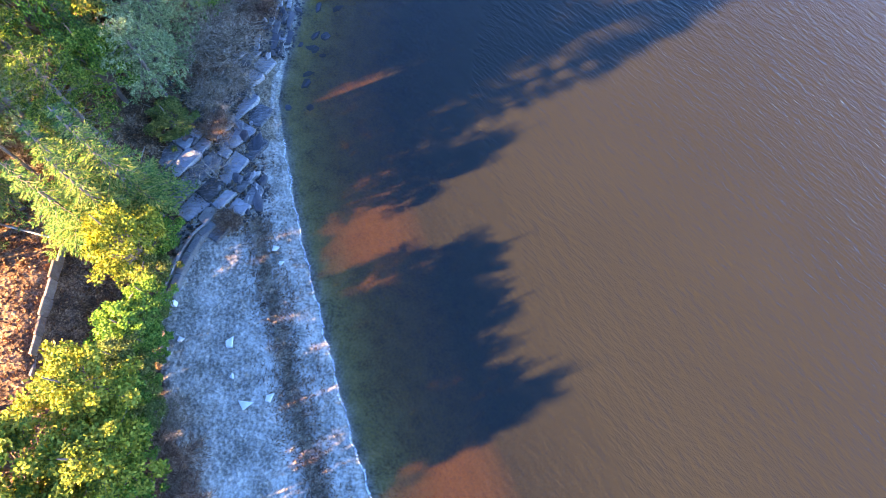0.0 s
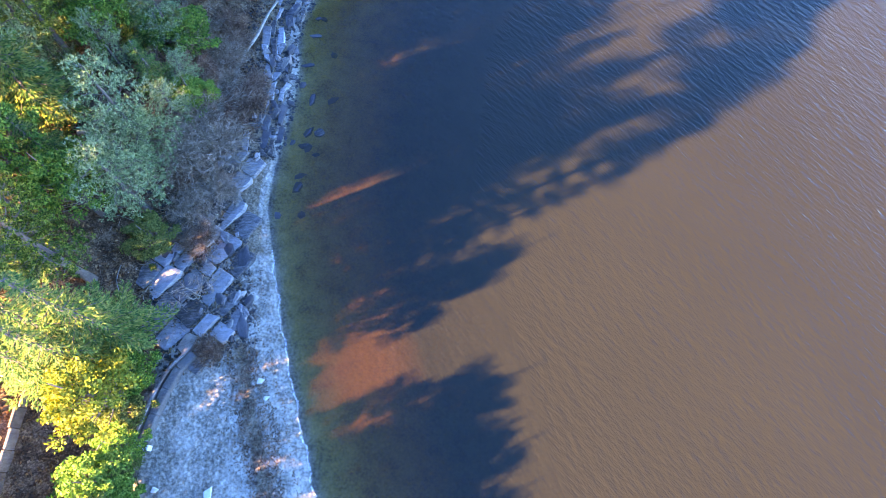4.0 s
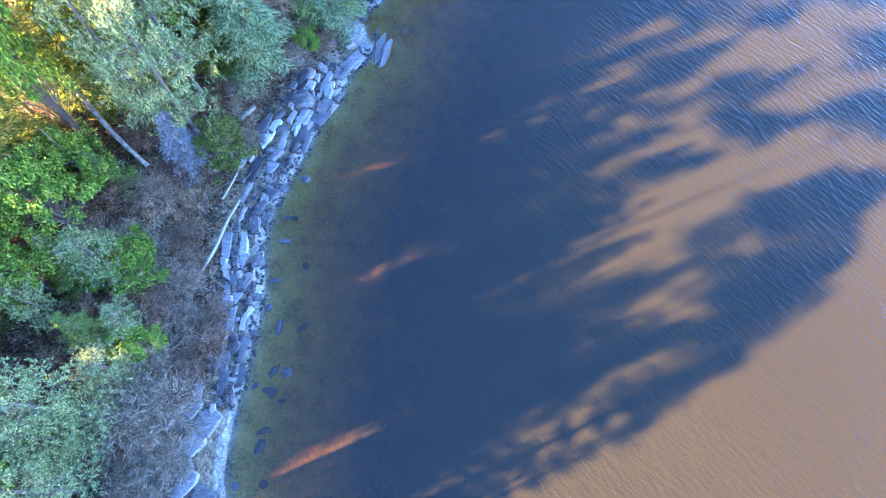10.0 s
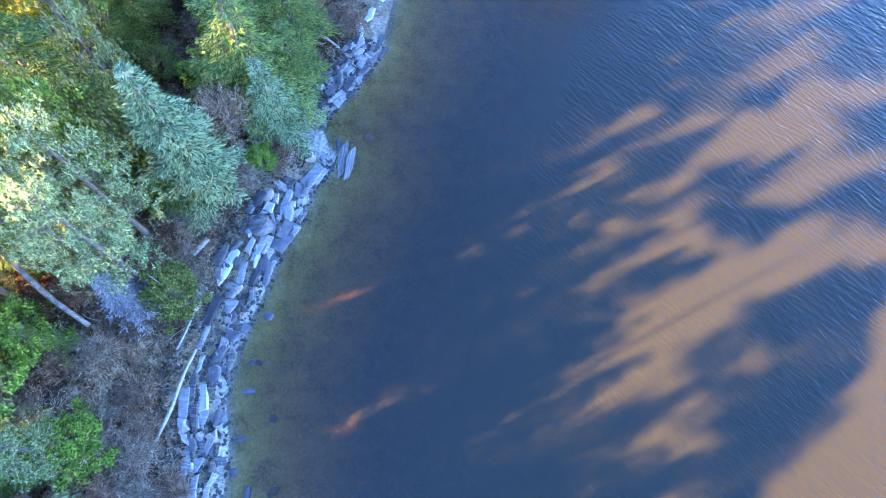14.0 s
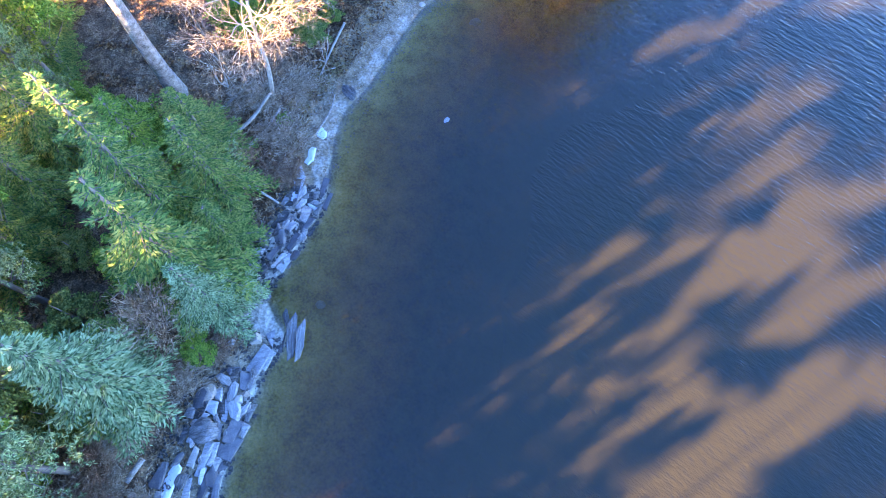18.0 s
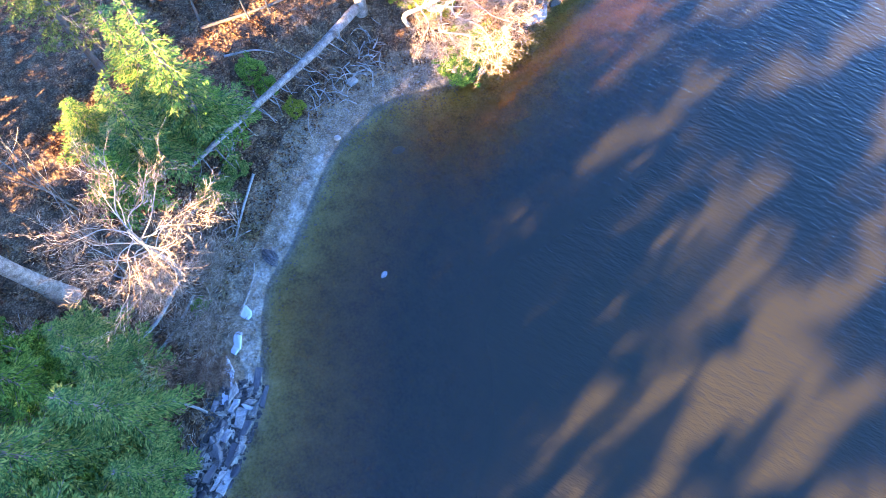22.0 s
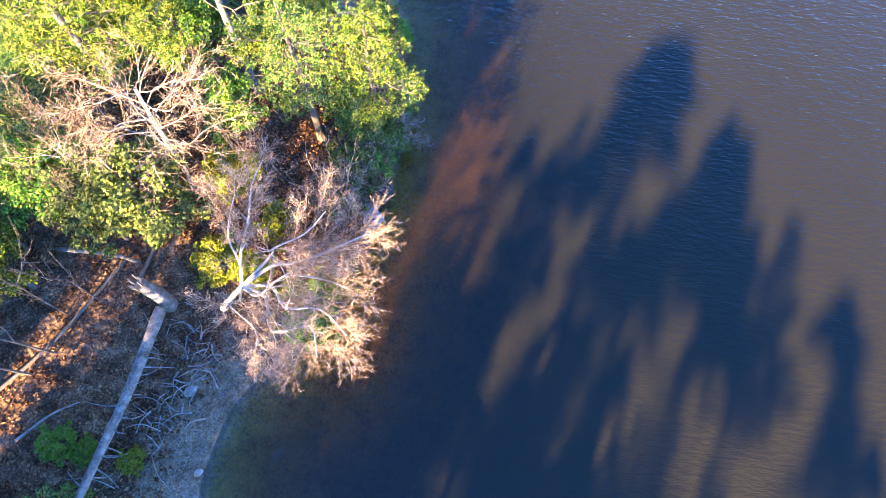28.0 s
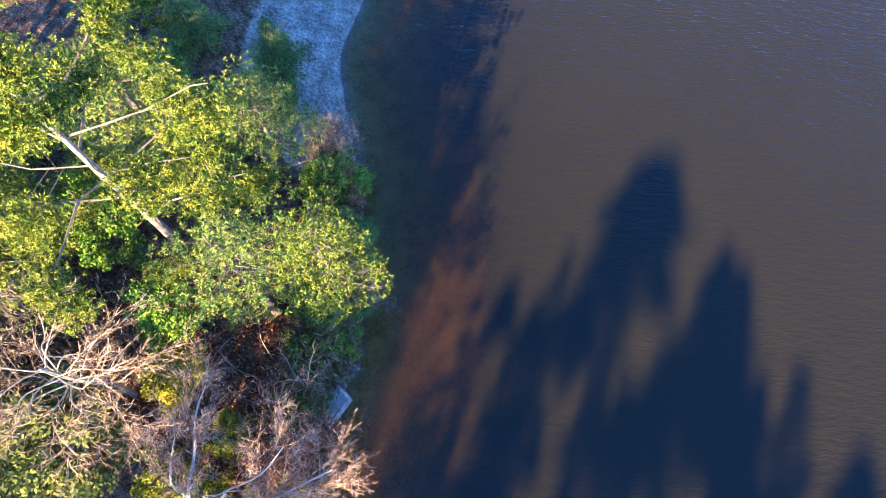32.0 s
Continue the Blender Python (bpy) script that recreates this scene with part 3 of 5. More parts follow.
MODELS["bare"] = spreading_model("bare_tree", 11, 3.8)
MODELS["small_bare"] = bare_model("bare_tree", 5, PALE_BARK, BIRCH_TWIG, depth=2, r=0.06, length=0.5, spread=0.6, stems=3, fork=2, fuzz=1)
MODELS["brush"] = bare_model("bare_shrub", 2, GREY_TWIG, GREY_TWIG, depth=2, length=0.75, stems=13, r=0.024, spread=0.6, fuzz=1)
MODELS["red_brush"] = bare_model("bare_shrub", 1.6, RED_TWIG, RED_TWIG, depth=2, length=0.75, stems=13, r=0.02, spread=0.65, fuzz=2)

FOREST = "trees of the shore wood"
# model, x, y, height of the top, spread, leaves, label
TREES = [
    ("broad", -16.1, 11.3, 8.4, 2.3, YELLOW, "dense yellow-green broadleaf tree behind the sandy beach"),
    ("broad2", -16.6, 7.6, 3.9, 2.0, GREEN, "low green broadleaf tree beside the beach"),
    ("broad", -16.5, 4.0, 8.2, 2.7, YELLOW, "yellow-green broadleaf tree beside the beach"),
    ("broad", -15.4, 0.8, 7.8, 3.0, YELLOW, "yellow-green broadleaf tree beside the beach"),
    ("broad2", -15.3, 1.9, 3.6, 1.5, GREEN, "low green bush edging the beach"),
    ("broad2", -15.1, -0.7, 4.2, 1.8, GREEN, "green bush edging the beach"),
    ("broad", -17.0, -2.2, 8.2, 2.5, YELLOW, "yellow-green tree edging the beach"),
    # the next tree stands out of view, added for its finger of shade
    ("broad", -17.0, -5.6, 9.6, 2.0, YELLOW, "yellow-green broadleaf tree beside the beach"),
    ("broad2", -15.0, 3.5, 3.2, 1.3, OLIVE, "low olive bush edging the beach"),
    ("broad2", -16.30, 0.60, 3.40, 1.6, OLIVE, "low olive bush in the hedge behind the beach"),
    ("broad2", -16.05, 2.35, 3.75, 1.6, GREEN, "low green bush in the hedge behind the beach"),
    ("broad2", -15.80, 4.10, 4.10, 1.6, GREEN, "low green bush in the hedge behind the beach"),
    ("broad2", -16.30, 5.85, 4.45, 1.6, OLIVE, "low olive bush in the hedge behind the beach"),
    ("broad2", -16.05, 7.60, 3.40, 1.6, GREEN, "low green bush in the hedge behind the beach"),
    ("broad2", -15.80, 9.35, 3.75, 1.4, GREEN, "low green bush in the hedge behind the beach"),
    ("broad2", -16.30, 11.10, 4.10, 1.6, OLIVE, "low olive bush in the hedge behind the beach"),
    ("broad2", -16.05, 12.85, 4.45, 1.6, GREEN, "low green bush in the hedge behind the beach"),
    ("broad2", -15.70, 3.0, 2.9, 1.2, GREEN, "low green bush in the hedge behind the beach"),
    ("broad2", -15.60, 5.0, 2.9, 1.2, OLIVE, "low olive bush in the hedge behind the beach"),
    ("broad2", -15.60, 6.8, 2.8, 1.2, GREEN, "low green bush in the hedge behind the beach"),
    ("broad2", -15.60, 8.5, 2.9, 1.1, OLIVE, "low olive bush in the hedge behind the beach"),
    ("broad", -18.5, 0.5, 8.5, 3.2, YELLOW, "yellowing broadleaf tree behind the beach"),
    ("broad2", -16.5, -4.0, 8.5, 3.2, GREEN, "green broadleaf tree behind the beach"),
    ("hemlock", -16.6, 14.6, 12.2, 2.4, HEMLOCK, "narrow dark green conifer with a sunlit tip"),
    ("hemlock", -17.2, 13.0, 10.7, 2.1, HEMLOCK, "narrow green conifer with a sunlit tip"),
    ("hemlock", -18.0, 14.0, 11.8, 2.2, HEMLOCK, "green conifer with a sunlit top behind the slabs"),
    ("hemlock", -18.8, 12.5, 11.0, 2.2, HEMLOCK, "green conifer with a sunlit top behind the slabs"),
    ("pine", -19.2, 17.8, 11.4, 2.4, PINE_NEEDLE, "green pine in the shore wood"),
    ("broad", -19.6, 21.7, 8.9, 2.2, GREEN, "bright green broadleaf tree in the wood"),
    ("pine2", -17.4, 22.4, 8.5, 2.2, BLUE_NEEDLE, "blue-green pine on the bank"),
    ("broad2", -16.6, 20.4, 3.6, 1.6, OLIVE, "low olive shrub above the rock slabs"),
    ("pine2", -18.0, 24.6, 6.6, 2.2, BLUE_NEEDLE, "blue-green pine on the bank"),
    ("pine2", -17.5, 25.8, 10.2, 2.1, BLUE_NEEDLE, "blue-green pine on the bank"),
    ("pine2", -16.6, 30.4, 3.4, 1.5, BLUE_NEEDLE, "blue-green young pine on the bank"),
    ("broad", -20.2, 32.0, 8.8, 2.0, GREEN, "green broadleaf tree in the wood"),
    ("broad2", -16.4, 33.4, 5.4, 2.0, GREEN, "dense green shrub on the bank"),
    ("broad", -19.4, 35.4, 11.0, 2.3, GREEN, "bright green broadleaf tree in the wood"),
    ("broad2", -19.2, 38.4, 8.5, 1.9, GREEN, "green broadleaf tree in the wood"),
    ("dead", -14.8, 40.6, 6.4, 1.5, None, "dead grey conifer with brittle twigs"),
    ("broad2", -12.7, 40.9, 6.1, 1.7, OLIVE, "olive-green shrub above the rocks"),
    ("pine2", -14.4, 41.8, 13.8, 2.2, BLUE_NEEDLE, "blue-green pine in the wood"),
    ("pine2", -14.6, 44.4, 14.5, 2.4, BLUE_NEEDLE, "blue-green pine in the wood"),
    ("spruce", -12.0, 47.8, 12.4, 2.6, BLUE_NEEDLE, "tall blue-green spruce by the shore"),
    ("broad", -15.0, 48.4, 11.7, 2.2, OLIVE, "olive broadleaf tree in the wood"),
    ("pine", -16.4, 46.0, 14.0, 2.4, OLIVE, "olive-green pine in the wood"),
    ("hemlock", -8.2, 51.9, 7.6, 2.4, BLUE_NEEDLE, "grey-green hemlock leaning over the rocks"),
    ("hemlock", -9.4, 53.8, 13.0, 3.4, HEMLOCK, "tall hemlock with sunlit yellow-green boughs"),
    ("hemlock", -7.4, 55.6, 6.0, 2.3, HEMLOCK, "dark green hemlock over the shore"),
    ("hemlock", -7.6, 58.4, 9.6, 2.5, HEMLOCK, "dark green hemlock beside the strand"),
    ("hemlock", -10.4, 57.2, 15.0, 2.6, HEMLOCK, "tall hemlock with a sunlit top"),
    ("hemlock", -9.2, 62.4, 6.4, 2.2, HEMLOCK, "green hemlock at the foot of the tall pine"),
    ("hemlock", -8.0, 60.8, 8.0, 2.2, HEMLOCK, "green hemlock at the foot of the tall pine"),
    ("hemlock", -11.4, 60.8, 8.6, 2.4, GREEN, "green hemlock under the tall pine"),
    ("hemlock", -1.9, 73.6, 12.6, 2.7, HEMLOCK, "green hemlock beside the fallen trunk"),
    ("hemlock", -0.9, 73.9, 6.4, 1.9, GREEN, "young green hemlock beside the fallen trunk"),
    ("hemlock", -4.6, 72.4, 9.0, 2.6, HEMLOCK, "green hemlock in the clearing"),
    ("hemlock", -3.6, 75.4, 10.6, 2.6, HEMLOCK, "green hemlock beside the clearing"),
    ("hemlock", -6.2, 70.4, 7.0, 2.1, GREEN, "green hemlock in the clearing"),
    ("hemlock", -2.4, 69.9, 3.0, 1.3, HEMLOCK, "dark green young hemlock by the strand"),
    ("broad2", 18.2, 78.0, 4.6, 1.5, GREEN, "dense green bush on the point"),
    ("broad2", 20.8, 79.6, 5.0, 1.6, OLIVE, "dense olive bush on the point"),
    ("hemlock", 22.6, 80.8, 6.0, 1.8, HEMLOCK, "dark green hemlock on the point"),
    ("hemlock", -7.6, 74.4, 6.2, 2.2, HEMLOCK, "green hemlock in the wood"),
    ("pine", -7.0, 79.0, 12.0, 2.6, OLIVE, "olive-green pine in the wood"),
    ("broad", 8.6, 86.2, 9.2, 3.0, GREEN, "green broadleaf tree beyond the trail"),
    ("broad", 4.2, 84.6, 8.6, 2.3, YELLOW, "yellow-green broadleaf tree in the clearing"),
    ("broad", 0.2, 86.2, 10.0, 2.6, GREEN, "green broadleaf tree behind the clearing"),
    ("broad", -3.6, 84.0, 9.0, 2.4, OLIVE, "olive broadleaf tree behind the clearing"),
    ("broad", 11.3, 82.9, 10.2, 3.3, OLIVE, "olive-green broadleaf tree beside the trail"),
    ("broad2", 15.6, 83.0, 5.6, 1.7, YELLOW, "slim yellow-green broadleaf tree on the point"),
    ("broad2", 12.4, 79.4, 5.0, 1.6, YELLOW, "yellow bush at the foot of the birch"),
    ("bare", 10.2, 86.0, 13.0, 3.0, None, "bare grey tree beside the trail"),
    ("small_bare", 19.4, 78.6, 6.8, 2.0, None, "bare brown-twigged tree over the boulders"),
    ("pine", 14.8, 92.4, 13.0, 3.0, PINE_NEEDLE, "tall sunlit pine on the point"),
    ("pine", 13.6, 90.0, 16.0, 3.4, PINE_NEEDLE, "tall sunlit pine on the point"),
    ("hemlock", 22.6, 96.6, 8.0, 2.2, HEMLOCK, "dark green hemlock above the far beach"),
    ("hemlock", 18.0, 100.0, 12.0, 3.2, HEMLOCK, "dark green hemlock behind the walkway"),
    ("pine", 13.4, 101.5, 15.0, 3.6, PINE_NEEDLE, "sunlit pine behind the walkway"),
    ("hemlock", 9.6, 100.6, 13.0, 3.4, HEMLOCK, "dark green hemlock behind the pines"),
    ("hemlock", 5.4, 89.6, 10.0, 2.4, HEMLOCK, "dark green hemlock beyond the trail"),
    ("hemlock", 2.4, 88.6, 9.0, 2.2, GREEN, "green hemlock beyond the trail"),
    ("hemlock", 8.2, 91.4, 11.0, 2.6, HEMLOCK, "dark green hemlock beyond the trail"),
    ("hemlock", 0.2, 91.0, 10.0, 2.6, HEMLOCK, "dark green hemlock in the wood"),
    ("hemlock", -3.4, 88.4, 10.0, 2.6, HEMLOCK, "dark green hemlock in the wood"),
    ("hemlock", 15.4, 93.2, 11.0, 2.8, HEMLOCK, "dark green hemlock behind the pines"),
    ("hemlock", 19.6, 93.6, 9.0, 2.6, HEMLOCK, "dark green hemlock behind the pines"),
    ("hemlock", 11.4, 95.4, 10.0, 3.0, HEMLOCK, "dark green hemlock behind the pines"),
    ("pine", 22.4, 91.4, 13.0, 3.0, HEMLOCK, "dark green pine above the walkway"),
    ("pine", 16.2, 97.0, 15.0, 3.4, PINE_NEEDLE, "sunlit pine behind the walkway"),
    ("great_pine", 19.8, 87.2, 21.2, 5.6, PINE_NEEDLE, "great sunlit pine with heavy pale limbs"),
    ("pine", 21.0, 82.8, 12.4, 2.8, HEMLOCK, "dark green pine at the foot of the great pine"),
    ("pine", 23.8, 80.9, 11.6, 2.6, PINE_NEEDLE, "sunlit pine overhanging the water"),
    ("hemlock", 25.6, 82.4, 6.4, 2.0, HEMLOCK, "dark green hemlock at the water's edge"),
    ("pine", 26.4, 88.6, 10.4, 2.6, HEMLOCK, "dark green pine above the far beach"),
    ("hemlock", 28.1, 99.2, 6.0, 2.2, HEMLOCK, "dark green hemlock above the far beach"),
    ("hemlock", 30.9, 94.9, 5.0, 1.8, HEMLOCK, "dark green hemlock edging the far beach"),
    ("broad2", 27.4, 93.1, 5.4, 1.9, GREEN, "dense green bush edging the far beach"),
    ("small_bare", 28.3, 87.0, 5.8, 2.0, None, "small bare white tree beside the far beach"),
]
for model, x, y, top, R, leaf, label in TREES:
    plant(model, x, y, top, R, label, FOREST, leaf)
# the wood behind, mostly unseen, set by the shade it throws: q counts metres across the sun's way, p along it
CQ, SQ, TAN = math.cos(SHADOW_TURN), math.sin(SHADOW_TURN), math.tan(SUN_UP)
Q_AT = np.r_[np.arange(14, 56.1, 1.2), 57.4, 58.6, 59.4, 66, 72.6, 73.6, 90]
P_FULL = [2.8, 3.5, 8, 13, 17.5, 21, 26, 26, 22.5, 22, 22.5, 26.5, 26, 25.4, 25.4, 26.4, 31, 31.8, 31.8, 31.8, 33, 38.5, 33.4, 32.6, 33.5, 48, 47, 46.6, 47, 48.5, 43.4, 43.4, 45.5, 57, 57, 56, 51, 52, 53, 54, 54, 67, 66]


LANES = (25.0, 32.7)          # where low light slips in under high crowns


def wood_tree(q, p, reach, R, k):
    x, y = p * CQ - q * SQ, p * SQ + q * CQ
    top = (reach - p) * TAN
    if top < 3.5:
        return
    if any(abs(q - c) < 0.3 + 0.45 * R for c in LANES):
        plant("high_pine", x, y, top, R, "tall pine deep in the wood, high crown set to let low sun under", FOREST)
        return
    plant(("hemlock", "pine2", "broad", "spruce", "pine")[k % 5], x, y, top, R, "tall tree deep in the shore wood, set by its shade", FOREST, (HEMLOCK, BLUE_NEEDLE, GREEN, HEMLOCK, PINE_NEEDLE)[k % 5])


wood = np.random.default_rng(21)
k = 0
for q in np.arange(22.8, 90, 1.9):
    if 69.6 < q < 72.4:
        continue
    edge = (-21.5 if q < 45 else -15.5 if q < 62 else -14.0)
    for row in range(3):
        qq = q + wood.normal() * 0.3
        p = (edge + qq * SQ) / CQ - 1.0 - row * 3.4 - wood.random() * 2.2
        full = np.interp(qq, Q_AT, P_FULL)
        wood_tree(qq, p, full + (6.0 if 43 < qq < 50 else 3.0 if qq < 57 else 0.0) - wood.random() * (2.4 if row < 2 else 6), wood.uniform(1.7, 2.5), k)
        k += 1
# two unseen trees added to close a streak of light on the lake
for q, reach in ((21.7, 27), (22.5, 29)):
    wood_tree(q, (-25.5 + q * SQ) / CQ, reach, 1.8, 0)
for q in np.arange(57.5, 73, 1.5):
    wood_tree(q, (-15 + q * SQ) / CQ - 3 - wood.random(), 29 + wood.random() * (6 if q < 69 else 1), 2.2, 0)
# two more added to keep sun off the hemlocks by the fallen trunk
for q in (67.2, 68.5):
    wood_tree(q, (-15 + q * SQ) / CQ - 3, 67, 1.5, 0)
# unseen pines added in the sun's way, high crowns only
for q in (70.2, 71.7):
    x, y = -6 * CQ - q * SQ, -6 * SQ + q * CQ
    plant("high_pine", x, y, 26, 1.7, "unseen very tall pine with a high crown, placed for its shade", FOREST)
# the tallest trees, unseen, crowns fitted to shade on the lake: place, height, spread
for x, y, H, R in [(-25.1, 45.8, 22.1, 1.1), (-29.7, 12.2, 19.9, 1.8), (-30.6, 15.2, 19.8, 1.0), (-38.1, 28.6, 24.3, 1.5), (-24.0, 31.3, 23.1, 1.8), (-23.8, 32.3, 19.1, 0.7), (-24.3, 41.0, 20.8, 0.6),
                   (-40.8, 25.5, 22.2, 0.6), (-24.1, 46.7, 17.4, 1.4), (-27.4, 31.4, 18.4, 0.4), (-30.8, 8.9, 19.5, 1.3), (-29.5, 8.4, 17.0, 1.2), (-29.6, 10.9, 19.5, 1.3), (-20.5, 56.9, 22.8, 1.0), (-24.9, 54.6, 21.0, 0.9), (-23.9, 59.3, 24.4, 1.2)]:
    plant("spire", x, y, H, R * 1.22, "unseen tall spruce with a deep crown, placed for its shade", FOREST)
for x, y, H, R in [(-39.1, 36.4, 29.2, 1.6), (-25.5, 35.0, 24.4, 1.9), (-42.1, 30.4, 28.2, 1.8), (-35.5, 36.2, 29.1, 1.8), (-28.7, 24.0, 23.1, 1.6), (-22.3, 17.9, 18.2, 1.9), (-32.5, 33.6, 25.8, 1.8),
                   (-27.6, 40.8, 22.1, 1.0), (-40.1, 19.2, 23.5, 0.9), (-30.2, 19.7, 22.2, 1.1), (-38.5, 24.1, 21.1, 1.2), (-27.6, 34.0, 16.1, 0.7), (-23.5, 24.9, 14.3, 0.6), (-42.9, 25.4, 28.8, 0.9),
                   (-43.5, 34.4, 24.3, 1.3), (-44.7, 7.3, 21.7, 1.0), (-27.5, 17.3, 18.6, 0.8), (-32.6, 10.0, 17.0, 0.9), (-44.3, 18.3, 23.3, 0.5), (-23.4, 14.1, 17.4, 1.1), (-35.6, 40.7, 23.6, 0.7)]:
    plant("high_spire", x, y, H, R * 1.22, "unseen tall spruce with a short high crown, placed for its shade", FOREST)
for x, y, H, R in [(-33.4, 29.2, 24.3, 1.7), (-28.5, 18.9, 21.5, 1.3), (-29.1, 24.8, 24.4, 1.3), (-28.9, 40.1, 26.4, 1.9), (-26.2, 35.9, 24.8, 1.0), (-25.0, 23.7, 21.0, 0.7), (-31.6, 35.1, 21.1, 0.8),
                   (-43.7, 31.1, 27.6, 1.3), (-30.7, 20.9, 19.1, 1.1), (-32.2, 19.6, 18.1, 0.5), (-31.8, 41.0, 23.9, 1.4), (-28.3, 29.4, 19.2, 0.7), (-40.1, 27.6, 27.8, 1.6), (-33.4, 38.2, 21.7, 0.7),
                   (-29.1, 15.1, 18.5, 1.1), (-26.9, 33.0, 16.4, 0.8), (-27.6, 21.7, 18.8, 0.5), (-29.8, 22.7, 18.0, 0.8), (-31.7, 43.4, 23.2, 0.8), (-42.8, 19.1, 23.2, 0.7), (-30.3, 46.0, 22.6, 0.8),
                   (-35.6, 39.5, 23.0, 0.5), (-43.6, 14.4, 21.6, 0.5), (-33.5, 29.0, 25.9, 0.7)]:
    plant("top_spire", x, y, H, R * 1.22, "unseen bare-stemmed spruce with a tuft of crown, placed for its shade", FOREST)
for k in range(24):
    s = 60 + k * 1.15
    i = np.searchsorted(ALONG, s)
    t = unit(LINE[i] - LINE[i - 1])
    x, y = LINE[i] + wood.uniform(3.9, 6.2) * np.array([-t[1], t[0]])
    plant("brush" if k % 2 else "red_brush", x, y, floor_at(x, y) + wood.uniform(0.8, 1.6), wood.uniform(1.0, 1.6), "leafless scrub hanging over the bank", "leafless scrub on the bank")
# low growth under and between the trees
low = np.random.default_rng(5)
for k in range(110):
    d, s = low.uniform(5.0, 15), low.uniform(53, 97)
    if 50 < s < 62 and d < 8 or s > 86 and d < 5:
        continue
    i = np.searchsorted(ALONG, s)
    t = unit(LINE[i] - LINE[i - 1])
    x, y = LINE[i] + d * np.array([-t[1], t[0]])
    if -24 < x < -19 and 4 < y < 13:
        continue
    z = floor_at(x, y)
    pick = low.integers(0, 6)
    name, H, R, leaf, label = (("broad2", 2.6, 1.3, OLIVE, "olive shrub in the understorey"), ("broad2", 3.2, 1.5, GREEN, "green shrub in the understorey"), ("pine2", 3.6, 1.4, BLUE_NEEDLE, "blue-green young pine in the understorey"),
                               ("brush", 2.0, 1.5, None, "grey leafless shrub in the understorey"), ("red_brush", 1.6, 1.2, None, "red-brown leafless shrub in the understorey"), ("hemlock", 4.2, 1.5, HEMLOCK, "young green hemlock in the understorey"))[pick]
    plant(name, x, y, z + H * low.uniform(0.8, 1.5), R * low.uniform(0.8, 1.3), label, "undergrowth of the shore wood", leaf)

# ---- rocks ----
SLATE = rough_material("blue_grey_slate", [(0.32, (0.035, 0.033, 0.031)), (0.44, (0.12, 0.114, 0.108)), (0.58, (0.25, 0.24, 0.23)), (0.76, (0.46, 0.445, 0.43))], 2.6, 0.7, 1.0, 0.08, (1, 3.5, 1), 0.35)
PALE_SLATE = rough_material("pale_blue_grey_slate", [(0.30, (0.11, 0.107, 0.104)), (0.46, (0.23, 0.226, 0.222)), (0.62, (0.36, 0.355, 0.35)), (0.8, (0.52, 0.515, 0.51))], 2.2, 0.65, 0.8, 0.05, (1, 2.5, 1), 0.25)
DARK_STONE = rough_material("dark_wet_stone", [(0.3, (0.035, 0.04, 0.045)), (0.55, (0.09, 0.09, 0.095)), (0.75, (0.17, 0.165, 0.16))], 2.5, 0.5, 0.6, 0.04, (1, 1, 1), 0.3)
TAN_STONE = rough_material("tan_stone", [(0.3, (0.20, 0.15, 0.12)), (0.55, (0.36, 0.29, 0.24)), (0.75, (0.50, 0.43, 0.37))], 2.5, 0.85, 0.6, 0.04, (1, 1, 1), 0.3)
PALE_STONE = rough_material("pale_stone", [(0.3, (0.50, 0.50, 0.49)), (0.55, (0.68, 0.67, 0.65)), (0.75, (0.80, 0.79, 0.77))], 3.0, 0.85, 0.4, 0.03)
WET_PATCH = rough_material("pale_blue_wet_rock", [(0.3, (0.38, 0.46, 0.52)), (0.55, (0.55, 0.62, 0.67)), (0.75, (0.68, 0.73, 0.76))], 2.0, 0.35, 0.3, 0.02)
stone_rng = np.random.default_rng(11)


def slab_mesh(name, mat, thick=0.22, sides=6, chip=0.25):
    """A broken slab about a metre across: an uneven many-sided plate with worn edges."""
    bm = bmesh.new()
    ang = np.sort(np.arange(sides) * 2 * math.pi / sides + stone_rng.normal(0, chip, sides))
    rad = stone_rng.uniform(0.38, 0.62, sides)
    rows = []
    for z, k in ((-thick * 1.6, 0.96), (0.0, 1.04), (thick * 0.72, 1.0), (thick, 0.86)):
        rows.append([bm.verts.new((math.cos(a) * r * k + stone_rng.normal() * 0.015, math.sin(a) * r * k + stone_rng.normal() * 0.015, z + stone_rng.normal() * 0.02)) for a, r in zip(ang, rad)])
    for lo, hi in zip(rows, rows[1:]):
        for i in range(sides):
            bm.faces.new((lo[i], lo[(i + 1) % sides], hi[(i + 1) % sides], hi[i]))
    mid = bm.verts.new((0.05, -0.03, thick * 1.04 + stone_rng.normal() * 0.02))
    for i in range(sides):
        bm.faces.new((rows[-1][i], rows[-1][(i + 1) % sides], mid))
    bm.faces.new(rows[0][::-1])
    me = bpy.data.meshes.new(name)
    bm.to_mesh(me)
    bm.free()
    me.materials.append(mat)
    return me


